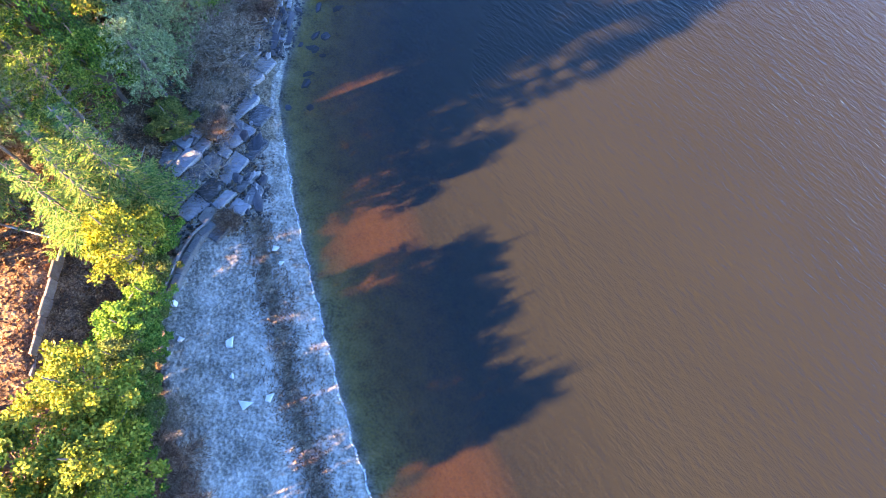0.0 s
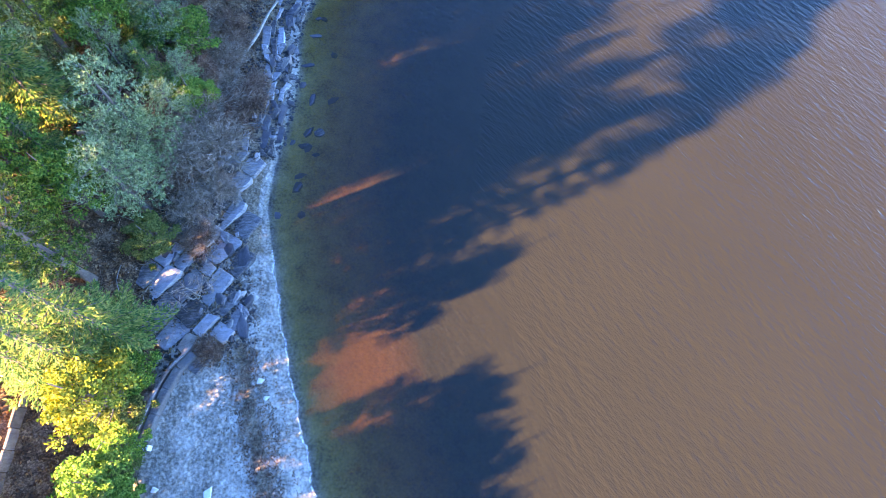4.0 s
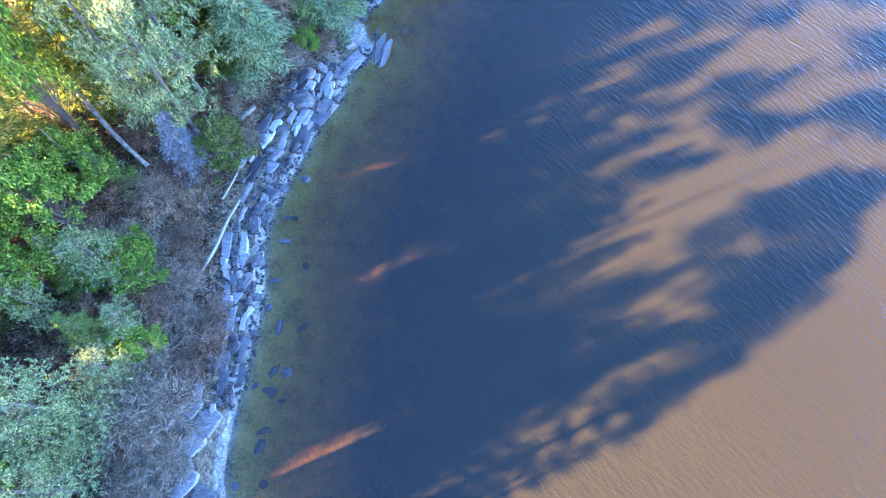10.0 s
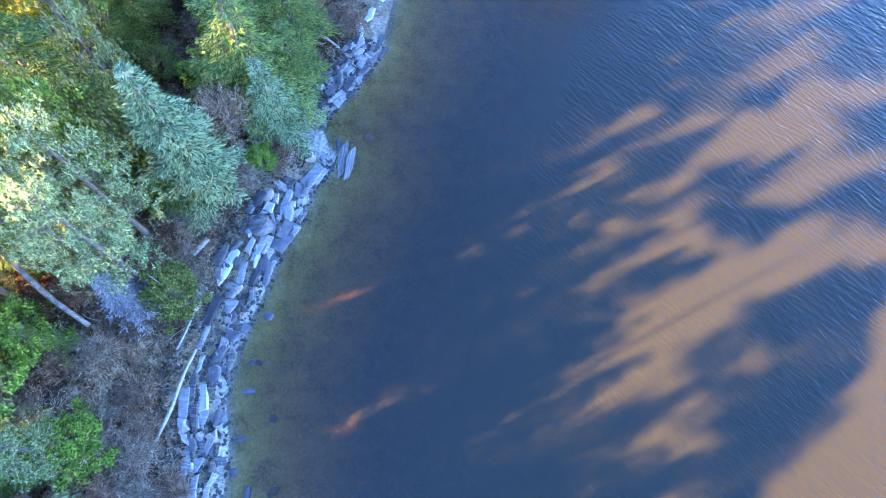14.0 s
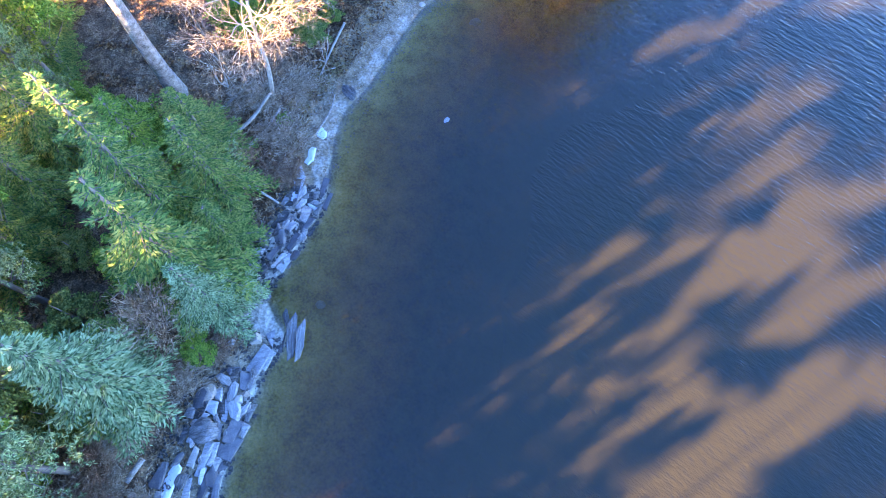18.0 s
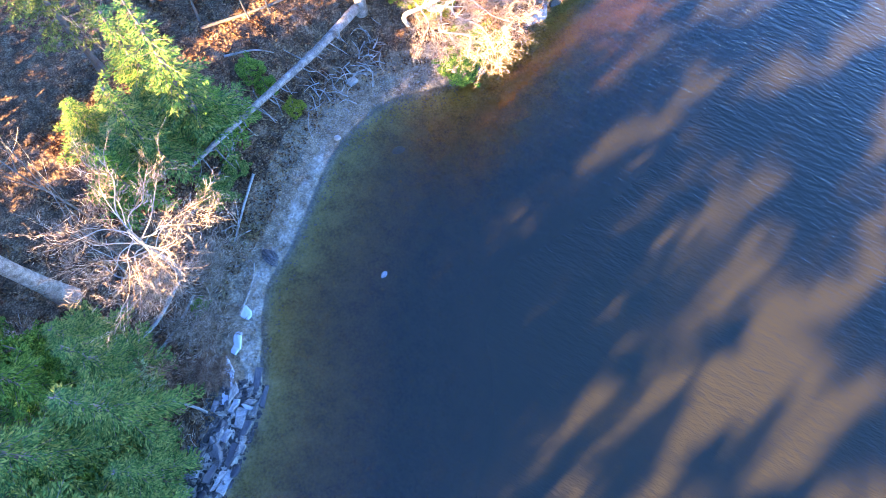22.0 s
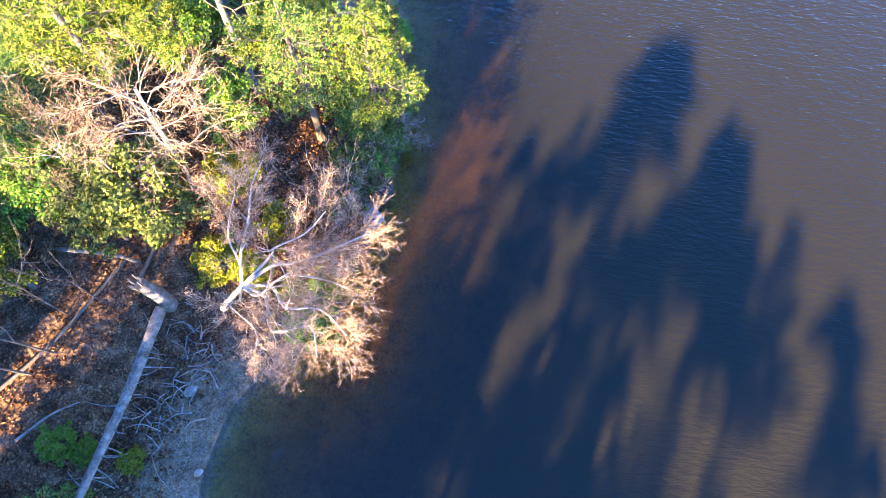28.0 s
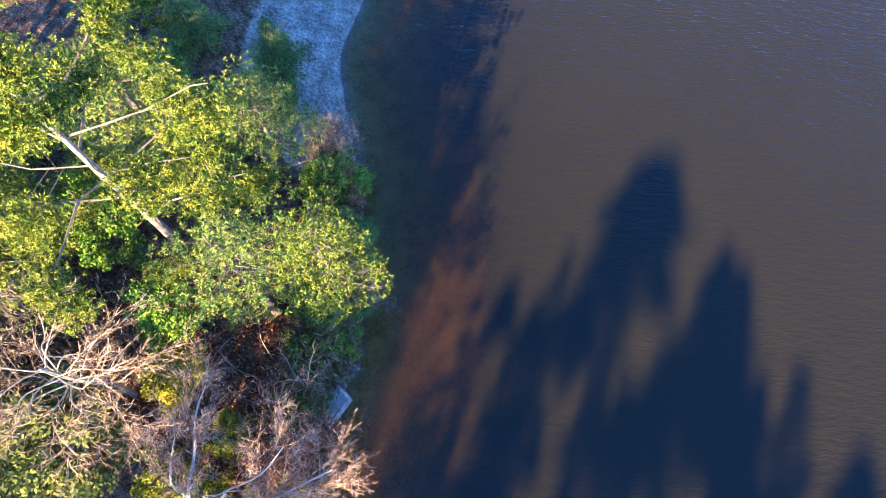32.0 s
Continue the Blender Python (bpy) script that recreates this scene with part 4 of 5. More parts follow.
def boulder_mesh(name, mat, flat=0.7, rough=0.16):
    bm = bmesh.new()
    bmesh.ops.create_icosphere(bm, subdivisions=2, radius=0.5)
    seed = Vector(stone_rng.normal(size=3) * 5)
    for v in bm.verts:
        n = noise.noise(v.co * 2.2 + seed) * rough * 2 + noise.noise(v.co * 6 + seed) * rough * 0.5
        v.co *= 1 + n
        v.co.z *= flat
        v.co.z = min(v.co.z, 0.36 * flat + 0.1 * v.co.x)
    me = bpy.data.meshes.new(name)
    bm.to_mesh(me)
    bm.free()
    me.materials.append(mat)
    return me


SLABS = [slab_mesh("rock_slab", SLATE, stone_rng.uniform(0.12, 0.3), int(stone_rng.integers(4, 8))) for _ in range(12)]
DARK_SLABS = [slab_mesh("rock_slab", DARK_STONE, 0.2, int(stone_rng.integers(5, 8))) for _ in range(4)]
TAN_SLABS = [slab_mesh("rock_slab", TAN_STONE, 0.25, int(stone_rng.integers(5, 8))) for _ in range(4)]
BOULDERS = [boulder_mesh("boulder", m) for m in (SLATE, SLATE, DARK_STONE, TAN_STONE, TAN_STONE)]
PALE = [slab_mesh("flat_stone", PALE_STONE, 0.12, n) for n in (3, 4, 5)]


def shore_spot(s, d):
    """The place s metres along the waterline and d metres inland, and the waterline's bearing there in degrees."""
    i = int(np.clip(np.searchsorted(ALONG, s), 1, len(LINE) - 1))
    a, b = LINE[i - 1], LINE[i]
    u = (s - ALONG[i - 1]) / (ALONG[i] - ALONG[i - 1])
    t = unit(b - a)
    x, y = a + (b - a) * u + d * np.array([-t[1], t[0]])
    return x, y, math.degrees(math.atan2(t[1], t[0]))


def lay(name, me, x, y, size, turn=0.0, tilt=(0, 0), sink=0.05, label="", category="rock", group="", z=None):
    ob = new(name, me)
    z = floor_at(x, y) if z is None else z
    sx, sy, sz = size
    ob.matrix_basis = pose(x, y, z - sink, tilt[0], tilt[1], turn) @ Matrix.Diagonal((sx, sy, sz, 1))
    return tagged(ob, label, category, group)


LEDGE = "slate slabs along the shore"


def jointed_block(corners, dip, lift, mat, label):
    """One block of the bedrock between its joints: chipped corners, worn upper edges, a top that dips."""
    c = np.array(corners, float)
    mid = c.mean(0)
    ring = []
    for a in range(4):
        b, d = (c[(a + 1) % 4] - c[a]), (c[(a - 1) % 4] - c[a])
        k1, k2 = stone_rng.uniform(0.02, 0.16, 2)
        ring += [c[a] + d * k2, c[a] + b * k1]
    ring = np.array(ring) + stone_rng.normal(0, 0.035, (8, 2)) - mid
    z0 = floor_at(*mid)
    top = lambda p: lift + p @ np.array(dip) + stone_rng.normal() * 0.015
    v = [(*(p * 1.03), -0.45) for p in ring] + [(*p, top(p) - 0.07) for p in ring]
    v += [(*(p * (1 - 0.05 / max(0.2, np.linalg.norm(p)))), top(p)) for p in ring] + [(*(ring[[0, 1, 4, 5]].mean(0) * 0.4), lift + 0.01)]
    f = [(k + a, k + (a + 1) % 8, k + 8 + (a + 1) % 8, k + 8 + a) for k in (0, 8) for a in range(8)] + [(16 + a, 16 + (a + 1) % 8, 24) for a in range(8)]
    me = bpy.data.meshes.new("rock_slab")
    me.from_pydata([tuple(map(float, p)) for p in v], [], f)
    me.materials.append(mat)
    ob = new("rock_slab", me)
    ob.matrix_basis = pose(mid[0], mid[1], z0)
    return tagged(ob, label, "rock", LEDGE)


def pick_stone(dark=0.13):
    r = stone_rng.random() * (0.87 + dark)
    if r < 0.62:
        return SLATE, "jointed blue-grey slate slab of the shore ledge"
    if r < 0.80:
        return PALE_SLATE, "smooth pale blue-grey slate slab of the shore ledge"
    return (TAN_STONE, "tan stone slab of the shore ledge") if r < 0.87 else (DARK_STONE, "dark slate slab of the shore ledge")


# the broad ledge behind the end of the beach: beds that run slantwise, cut by cross joints
turn = radians(57)
ALONG_BED, ACROSS_BED = np.array([math.cos(turn), math.sin(turn)]), np.array([-math.sin(turn), math.cos(turn)])
a = -6.5
while a < 7.0:
    wide = stone_rng.uniform(0.55, 1.35)
    b = -8.0 + stone_rng.random()
    while b < 8.0:
        long = stone_rng.uniform(0.8, 2.6)
        quad = [np.array([-13.0, 19.6]) + ALONG_BED * (b + u * long + stone_rng.normal() * 0.07) + ACROSS_BED * (a + w * wide + stone_rng.normal() * 0.06) for u, w in ((0.02, 0.03), (0.97, 0.03), (0.97, 0.96), (0.02, 0.96))]
        d, s = (float(q[0]) for q in shore_of([np.mean(quad, 0)]))
        b += long
        near, far = np.interp(s, [50, 52, 55, 58, 62], [3.2, 2.4, 1.6, 0.9, 0.2]), np.interp(s, [50, 52, 56, 60, 62], [5.6, 7.0, 7.0, 4.8, 3.0])
        if not (50.3 < s < 62.5 and near < d < far) or stone_rng.random() < 0.05:
            continue
        jointed_block(quad, (stone_rng.normal() * 0.06 + 0.05, stone_rng.normal() * 0.06 - 0.08), stone_rng.uniform(0.06, 0.24), *pick_stone(0.0))
    a += wide
# beds that run along the shore, the lowest tipped towards the lake: from and to along it, from and to inland, widths
for s0, s1, d0, d1, thin, broad in [(62, 74, -0.1, 2.0, 0.22, 0.5), (74, 86.2, -0.15, 2.5, 0.25, 0.62), (90.6, 96.6, -0.25, 1.9, 0.2, 0.5)]:
    d = d0
    while d < d1:
        wide = stone_rng.uniform(thin, broad)
        s = s0 + stone_rng.random()
        while s < s1:
            long = stone_rng.uniform(0.3, 1.8)
            sway = 0.16 * math.sin(1.3 * s + 2 * d)
            quad = [np.array(shore_spot(s + u * long, d + w * wide + sway + stone_rng.normal() * 0.11)[:2]) for u, w in ((0.03, 0.04), (0.96, 0.04 + stone_rng.normal() * 0.1), (0.96, 0.95), (0.03, 0.95))]
            s += long
            if stone_rng.random() < (0.42 if d > 0.6 * d1 else 0.22):
                continue
            x, y, bear = shore_spot(s, d)
            tip = stone_rng.uniform(0.02, 0.30) if d < 0.9 else stone_rng.normal() * 0.07
            out = np.array([math.sin(radians(bear)), -math.cos(radians(bear))])
            mat, label = pick_stone() if d > 0.35 or stone_rng.random() < 0.4 else (DARK_STONE, "dark slate plate tipped towards the lake")
            jointed_block(quad, -out * tip + stone_rng.normal(0, 0.03, 2), stone_rng.uniform(0.03, 0.22), mat, label)
        d += wide
# loose slabs lying on and between the beds
for s0, s1, d0, d1, n in [(51, 62, 1.4, 5.8, 36), (62, 74, 0.1, 2.4, 34), (74, 86, 0.0, 2.6, 34), (90.5, 96.5, -0.3, 1.9, 20)]:
    for _ in range(n):
        x, y, bear = shore_spot(stone_rng.uniform(s0, s1), stone_rng.uniform(d0, d1))
        size = 0.2 + 0.5 * stone_rng.random() ** 1.8
        me, label = ((SLABS[stone_rng.integers(12)], "loose blue-grey slate slab on the shore"), (DARK_SLABS[stone_rng.integers(4)], "loose dark slate slab on the shore"), (TAN_SLABS[stone_rng.integers(4)], "loose tan stone slab on the shore"))[stone_rng.choice(3, p=(0.55, 0.33, 0.12))]
        lay("rock_slab", me, x, y, (size * stone_rng.uniform(1.2, 2.4), size, 0.5 + 0.3 * size), bear + stone_rng.normal() * 28, (stone_rng.normal() * 10 - 8, stone_rng.normal() * 10), -0.10, label, "rock", "loose slabs on the shore ledge")
# boulders of the point
BLOCKS = [slab_mesh("boulder", m, 0.45, n, 0.2) for m, n in ((SLATE, 5), (DARK_STONE, 6), (DARK_STONE, 5), (TAN_STONE, 6))]
for _ in range(34):
    s, d = stone_rng.uniform(121, 141), stone_rng.uniform(0.0, 1.5)
    x, y, bear = shore_spot(s, d)
    size = stone_rng.uniform(0.5, 1.3)
    lay("boulder", BLOCKS[stone_rng.integers(4)], x, y, (size * stone_rng.uniform(1, 1.5), size, size * 0.9), stone_rng.uniform(0, 360), (stone_rng.normal() * 14, stone_rng.normal() * 14), 0.1, "angular grey boulder at the foot of the wooded point", "boulder", "boulders of the point")
lay("boulder", slab_mesh("boulder", SLATE, 0.45, 4, 0.1), 19.9, 77.5, (2.3, 1.8, 1.7), 40, (4, -8), -0.15, "large flat-topped block of grey rock at the water", "boulder", "boulders of the point")
lay("boulder", slab_mesh("boulder", DARK_STONE, 0.4, 5, 0.15), 21.9, 78.4, (1.6, 1.2, 1.6), 80, (10, 6), -0.1, "dark block of rock at the water", "boulder", "boulders of the point")

# single stones in and by the water: place, size, turn, which, words
for x, y, sx, sy, turn, kind, up, label in [
    (-8.3, 28.6, 0.7, 0.55, 20, 0, 0.25, "grey boulder standing in the shallows"), (-8.55, 40.3, 0.62, 0.5, 0, 2, 0.12, "dark round stone in the shallows"),
    (-3.0, 51.7, 0.55, 0.5, 0, 4, 0.15, "small brown boulder in the shallows"), (-5.9, 52.5, 0.5, 0.4, 40, 2, 0.1, "dark stone at the spit"),
    (-0.3, 65.5, 1.35, 0.75, -60, 0, 0.1, "wedge-shaped grey boulder on the strand"), (5.6, 62.6, 0.55, 0.32, 45, 0, 0.42, "pale stone breaking the surface of the lake"),
    (8.6, 70.2, 0.8, 0.5, 10, 4, 0.2, "grey stone just under the water"), (7.1, 75.6, 0.75, 0.55, 15, 4, 0.12, "pale stone on the pebbly shore"),
    (5.2, 72.0, 0.45, 0.35, 0, 4, 0.1, "pale stone on the strand"), (-9.0, 47.5, 1.1, 0.8, 30, 3, 0.2, "tan boulder among the slabs"), (-9.2, 45.6, 1.5, 1.3, 10, 0, 0.3, "dark grey slab boulder on the bank")]:
    lay("boulder", BOULDERS[kind], x, y, (sx, sy, min(sx, sy)), turn, (6, -4), -up * 0.6, label, "boulder", z=max(floor_at(x, y), -0.3))
for x, y, a, b, turn in [(-4.6, 50.3, 2.7, 0.75, 82), (-4.15, 50.0, 2.4, 0.6, 78), (-4.9, 51.2, 1.2, 0.4, 95)]:
    lay("rock_slab", SLABS[3], x, y, (a, b, 1.5), turn, (14, 0), -0.1, "long grey slab lying off the sandy spit", "rock", z=-0.12)
for k in range(18):
    s, d = stone_rng.uniform(57, 74), stone_rng.uniform(-2.6, -0.4)
    x, y, bear = shore_spot(s, d)
    lay("rock_slab", DARK_SLABS[k % 4], x, y, (stone_rng.uniform(0.3, 1.0), stone_rng.uniform(0.2, 0.5), 0.7), bear - 45 + stone_rng.normal() * 25, (stone_rng.normal() * 8, 0), 0.02, "dark sunken slab in the shallows", "rock", "sunken slabs in the shallows")
for x, y, a, turn, k in [(-11.6, 7.2, 0.75, 70, 1), (-10.3, 4.0, 0.95, 20, 0), (-9.1, 4.3, 0.65, 50, 1), (-9.8, 12.9, 0.6, 10, 2), (-14.2, 7.3, 0.5, 0, 2), (-11.2, 5.4, 0.4, 80, 2), (-9.4, 12.0, 0.4, 33, 1)]:
    lay("flat_stone", PALE[k], x, y, (a * 0.8, a * 0.65, 1), turn, (3, 4), -0.02, "flat white stone lying on the sand", "stone", "white stones on the beach")
for x, y, a, b, turn in [(-2.25, 62.7, 0.9, 0.6, 70), (-2.9, 61.4, 1.1, 0.5, 80), (-3.1, 60.9, 0.6, 0.5, 60), (-3.85, 59.4, 2.4, 0.95, 75), (-10.9, 43.2, 2.3, 0.75, 70), (-11.6, 35.5, 2.6, 0.6, 85)]:
    lay("rock_slab", slab_mesh("rock_slab", WET_PATCH, 0.1, 7), x, y, (a, b, 0.8), turn, (-4, 2), 0.0, "smooth pale blue-grey rock face by the water", "rock", LEDGE)


def scattered(name, places, sizes, mat, label, category, flat=0.6):
    """Many small broken pieces as one mesh."""
    n = len(places)
    base = np.array([(1, 0, 0), (0, 1, 0), (-1, 0, 0), (0, -1, 0), (0, 0, 1), (0, 0, -1)], float) * (0.5, 0.5, 0.5 * flat)
    tri = np.array([(0, 1, 4), (1, 2, 4), (2, 3, 4), (3, 0, 4), (1, 0, 5), (2, 1, 5), (3, 2, 5), (0, 3, 5)])
    a = stone_rng.uniform(0, 2 * math.pi, n)
    v = base[None] * (sizes[:, None, None] * stone_rng.uniform(0.6, 1.4, (n, 6, 1)))
    c, s = np.cos(a)[:, None], np.sin(a)[:, None]
    v = np.stack([v[..., 0] * c - v[..., 1] * s, v[..., 0] * s + v[..., 1] * c, v[..., 2]], -1) + places[:, None]
    f = tri[None] + (np.arange(n) * 6)[:, None, None]
    return tagged(new(name, mesh_of(name, v.reshape(-1, 3), f.reshape(-1, 3), mat)), label, category, kind="stuff")


def strip_points(n, s0, s1, d0, d1, lift=0.0):
    s, d = stone_rng.uniform(s0, s1, n), stone_rng.uniform(d0, d1, n)
    xy = np.array([shore_spot(a, b)[:2] for a, b in zip(s, d)])
    return np.c_[xy, land(xy)[0] + lift]


pts = np.concatenate([strip_points(2600, 50.5, 63, 1.4, 6.8), strip_points(1800, 62, 87, -0.3, 3.4), strip_points(700, 90, 97, -0.3, 2.5)])
scattered("slate_rubble", pts, stone_rng.uniform(0.06, 0.34, len(pts)) ** 1.0, SLATE, "broken slate rubble between the slabs", "rubble", 0.5)
pts = np.concatenate([strip_points(900, 98, 121, -1.2, 2.4), strip_points(700, 112, 121, -1.5, 3.0), strip_points(300, 142, 152, -1, 3)])
scattered("pebbles", pts, stone_rng.uniform(0.04, 0.16, len(pts)), TAN_STONE, "scattered tan pebbles on the strand", "pebbles")
pts = strip_points(500, 30, 56, 0.3, 5.0)
scattered("beach_pebbles", pts, stone_rng.uniform(0.03, 0.10, len(pts)), DARK_STONE, "dark pebbles and scraps on the sand", "pebbles")

# ---- litter: fallen leaves, twigs, dry grass ----
def litter(name, n, s0, s1, d0, d1, mat, label, size=(0.12, 0.26), width=0.12, up=0.25, lift=0.03):
    P = strip_points(n, s0, s1, d0, d1, lift)
    D = stone_rng.normal(size=(n, 3)) * (1, 1, up)
    return tagged(new(name, mesh_of(name, *blades(P, D, stone_rng.uniform(*size, n), width), mat)), label, "litter", kind="stuff")


litter("fallen_leaves", 40000, 98, 136, 1.7, 16, LITTER, "red-brown fallen leaves covering the ground")
litter("fallen_leaves", 30000, 50, 97, 1.9, 16, LITTER, "brown fallen leaves under the trees")
litter("fallen_leaves", 5000, 36, 50, 10.5, 20, LITTER, "tan fallen leaves on the lawn behind the beach")
litter("wrack", 6500, 22, 51, 1.5, 3.1, RED_TWIG, "dark line of twigs and leaves washed up on the sand", (0.08, 0.3), 0.055, 0.2)
for line, count, soft in ((0.75, 900, 0.05), (1.35, 1500, 0.09), (1.95, 900, 0.06), (3.3, 2600, 0.35)):
    s = stone_rng.uniform(20, 55, count)
    d = line + 0.10 * np.sin(s * 1.3 + line) + 0.06 * np.sin(s * 3.7) + stone_rng.normal(0, soft, count)
    keep = np.sin(s * 0.9 + 3 * line) + stone_rng.normal(0, 0.6, count) > -0.5
    at = np.array([shore_spot(p, q)[:2] for p, q in zip(s[keep], d[keep])])
    tagged(new("wrack_line", mesh_of("wrack_line", *blades(np.c_[at, land(at)[0] + 0.015], stone_rng.normal(size=(len(at), 3)) * (1, 1, 0.15), stone_rng.uniform(0.06, 0.22, len(at)), 0.05, 0.6), RED_TWIG)), "thin brown line of twigs and leaf scraps on the sand", "litter", kind="stuff")
litter("twig_litter", 9000, 52, 97, 2.2, 9, GREY_TWIG, "grey twigs strewn over the bank", (0.2, 0.8), 0.025, 0.35, 0.06)
litter("twig_litter", 2200, 100, 140, 1.5, 10, RED_TWIG, "brown twigs strewn over the leaf litter", (0.2, 0.7), 0.022, 0.3, 0.05)
litter("dry_grass", 2600, 96, 106, 1.9, 3.6, GRASS, "dry tawny grass above the strand", (0.25, 0.6), 0.03, 0.9, 0.0)
litter("dry_brush", 9000, 52, 86, 1.6, 6.0, RED_TWIG, "brown dry stalks matted on the bank", (0.15, 0.5), 0.03, 0.7, 0.0)
litter("dry_grass", 1500, 51, 60, 3.0, 6.0, GRASS, "dry brown grass between the slabs", (0.2, 0.5), 0.03, 0.9, 0.0)

# ---- leafless scrub on the bank ----
SCRUB = "leafless scrub on the bank"
for model, x, y, H, R, label in [
    ("brush", -14.4, 26.6, 2.2, 2.4, "grey leafless thicket on the bank"), ("brush", -15.9, 26.2, 2.0, 2.2, "grey leafless thicket on the bank"), ("brush", -13.6, 24.2, 1.6, 1.6, "grey leafless shrub on the bank"),
    ("brush", -15.6, 28.6, 2.0, 2.0, "grey leafless thicket on the bank"), ("red_brush", -12.9, 29.4, 1.6, 1.7, "red-brown leafless bush above the slabs"), ("red_brush", -12.5, 31.0, 1.2, 1.2, "red-brown leafless bush above the slabs"),
    ("red_brush", -14.0, 20.6, 1.2, 1.0, "red-brown leafless bush among the slabs"), ("brush", -15.0, 22.8, 1.6, 1.6, "grey leafless shrub among the slabs"), ("red_brush", -12.6, 14.2, 0.8, 0.8, "dark brown scrub beside the slabs"),
    ("red_brush", -13.2, 1.0, 1.2, 1.4, "brown leafless scrub edging the beach"), ("red_brush", -12.6, -1.2, 1.1, 1.4, "brown leafless scrub edging the beach"), ("brush", -14.0, 3.2, 1.0, 1.2, "grey leafless scrub edging the beach"),
    ("small_bare", -13.9, 17.4, 2.6, 1.6, "pale leafless sapling beside the slabs"), ("small_bare", -14.8, 27.4, 3.0, 1.8, "pale leafless sapling on the bank"), ("small_bare", -19.6, 36.6, 3.4, 2.0, "pale leafless sapling in the wood"), ("small_bare", -13.8, 21.6, 2.2, 1.3, "pale leafless sapling on the bank"), ("small_bare", -16.0, 43.2, 3.2, 1.9, "grey leafless sapling in the wood"), ("small_bare", -7.6, 66.0, 4.0, 2.0, "pale leafless sapling under the tall pine"), ("small_bare", -1.6, 67.9, 2.4, 1.4, "pale leafless sapling above the strand"),
    ("brush", -12.0, 42.4, 1.0, 1.0, "grey leafless shrub on the bank"),
    ("brush", -10.2, 48.2, 1.2, 1.2, "grey leafless shrub on the bank"), ("red_brush", -8.3, 50.2, 0.9, 1.0, "brown scrub above the spit"), ("brush", -11.0, 51.0, 5.0, 1.8, "grey dead thicket under the hemlocks"),
    ("brush", -4.4, 62.0, 1.6, 1.9, "grey leafless scrub above the strand"), ("brush", -5.8, 64.8, 1.8, 2.0, "grey leafless scrub under the bare tree"), ("brush", -3.4, 66.0, 1.2, 1.4, "grey leafless scrub above the strand"),
    ("red_brush", -4.6, 60.2, 1.0, 1.2, "tawny scrub above the strand"), ("red_brush", 21.6, 79.6, 2.6, 1.6, "brown leafless shrub over the boulders"), ("brush", 20.4, 79.0, 3.4, 1.7, "grey leafless shrub over the boulders"),
    ("brush", 24.4, 80.6, 2.2, 1.4, "grey leafless shrub hanging over the water"), ("red_brush", 17.4, 77.6, 4.4, 2.0, "red-brown leafless shrub on the point"), ("brush", 29.6, 89.0, 2.2, 1.6, "grey leafless shrub by the far beach")]:
    plant(model, x, y, floor_at(x, y) + H, R, label, SCRUB)
for x, y, R, H, leaf, label in [(3.2, 74.4, 0.75, 1.4, YELLOW, "small yellow-green bush beside the fallen trunk"), (1.3, 77.0, 1.0, 1.9, GREEN, "green bush beside the fallen trunk"), (-1.0, 71.3, 0.9, 1.3, HEMLOCK, "dark green bush under the fallen trunk"),
                                (1.9, 76.0, 0.8, 1.6, GREEN, "green bush beside the fallen trunk"), (14.4, 76.2, 1.1, 1.9, OLIVE, "olive bush under the birch"), (16.6, 75.8, 1.2, 2.4, GREEN, "green bush at the water's edge"), (19.0, 77.8, 1.0, 2.6, GREEN, "green bush at the water's edge"),
                                (-9.2, 49.6, 1.1, 1.8, GREEN, "bright green bush above the spit"), (-4.4, 63.6, 0.6, 0.9, GREEN, "small green bush under the bare tree"), (13.4, 77.8, 1.1, 3.4, YELLOW, "yellow bush under the birch"), (15.8, 79.0, 1.3, 4.2, YELLOW, "yellow-green bush on the point"),
                                (9.2, 83.9, 2.2, 6.6, OLIVE, "olive-green broadleaf bush beside the trail"), (8.0, 87.0, 2.4, 8.0, GREEN, "green broadleaf tree beside the trail"), (17.6, 84.8, 2.0, 6.5, GREEN, "green bush under the great pine"),
                                (22.8, 81.6, 2.0, 5.2, HEMLOCK, "dark green bush at the foot of the pines"), (27.4, 85.6, 2.0, 5.0, GREEN, "green bush at the water's edge"), (26.0, 92.0, 2.4, 4.5, GREEN, "green bush above the far beach"),
                                (23.0, 88.0, 2.6, 6.0, HEMLOCK, "dark green bush under the pines"), (18.0, 90.0, 2.6, 7.0, GREEN, "green tree behind the pines"), (28.6, 92.5, 1.8, 2.6, GREEN, "green shrub beside the far beach"),
                                (24.6, 96.5, 2.2, 4.0, GREEN, "green shrub above the far beach"), (26.4, 102, 2.6, 5.0, YELLOW, "yellow-green tree above the far beach"), (14.0, 95.0, 3.0, 9.0, GREEN, "green tree in the wood of the point"), (17.0, 102.0, 3.0, 9.0, GREEN, "green tree behind the far beach")]:
    plant("broad2" if R < 2 else "broad", x, y, floor_at(x, y) + H, R, label, "bushes by the shore", leaf)

# ---- slim leafless trunks in the clearing ----
MODELS["pole"] = bare_model("bare_pole_tree", 11, BARK, GREY_TWIG, depth=2, r=0.15, length=0.95, spread=0.6, fork=2, up=0.3, fuzz=3, wob=0.04)
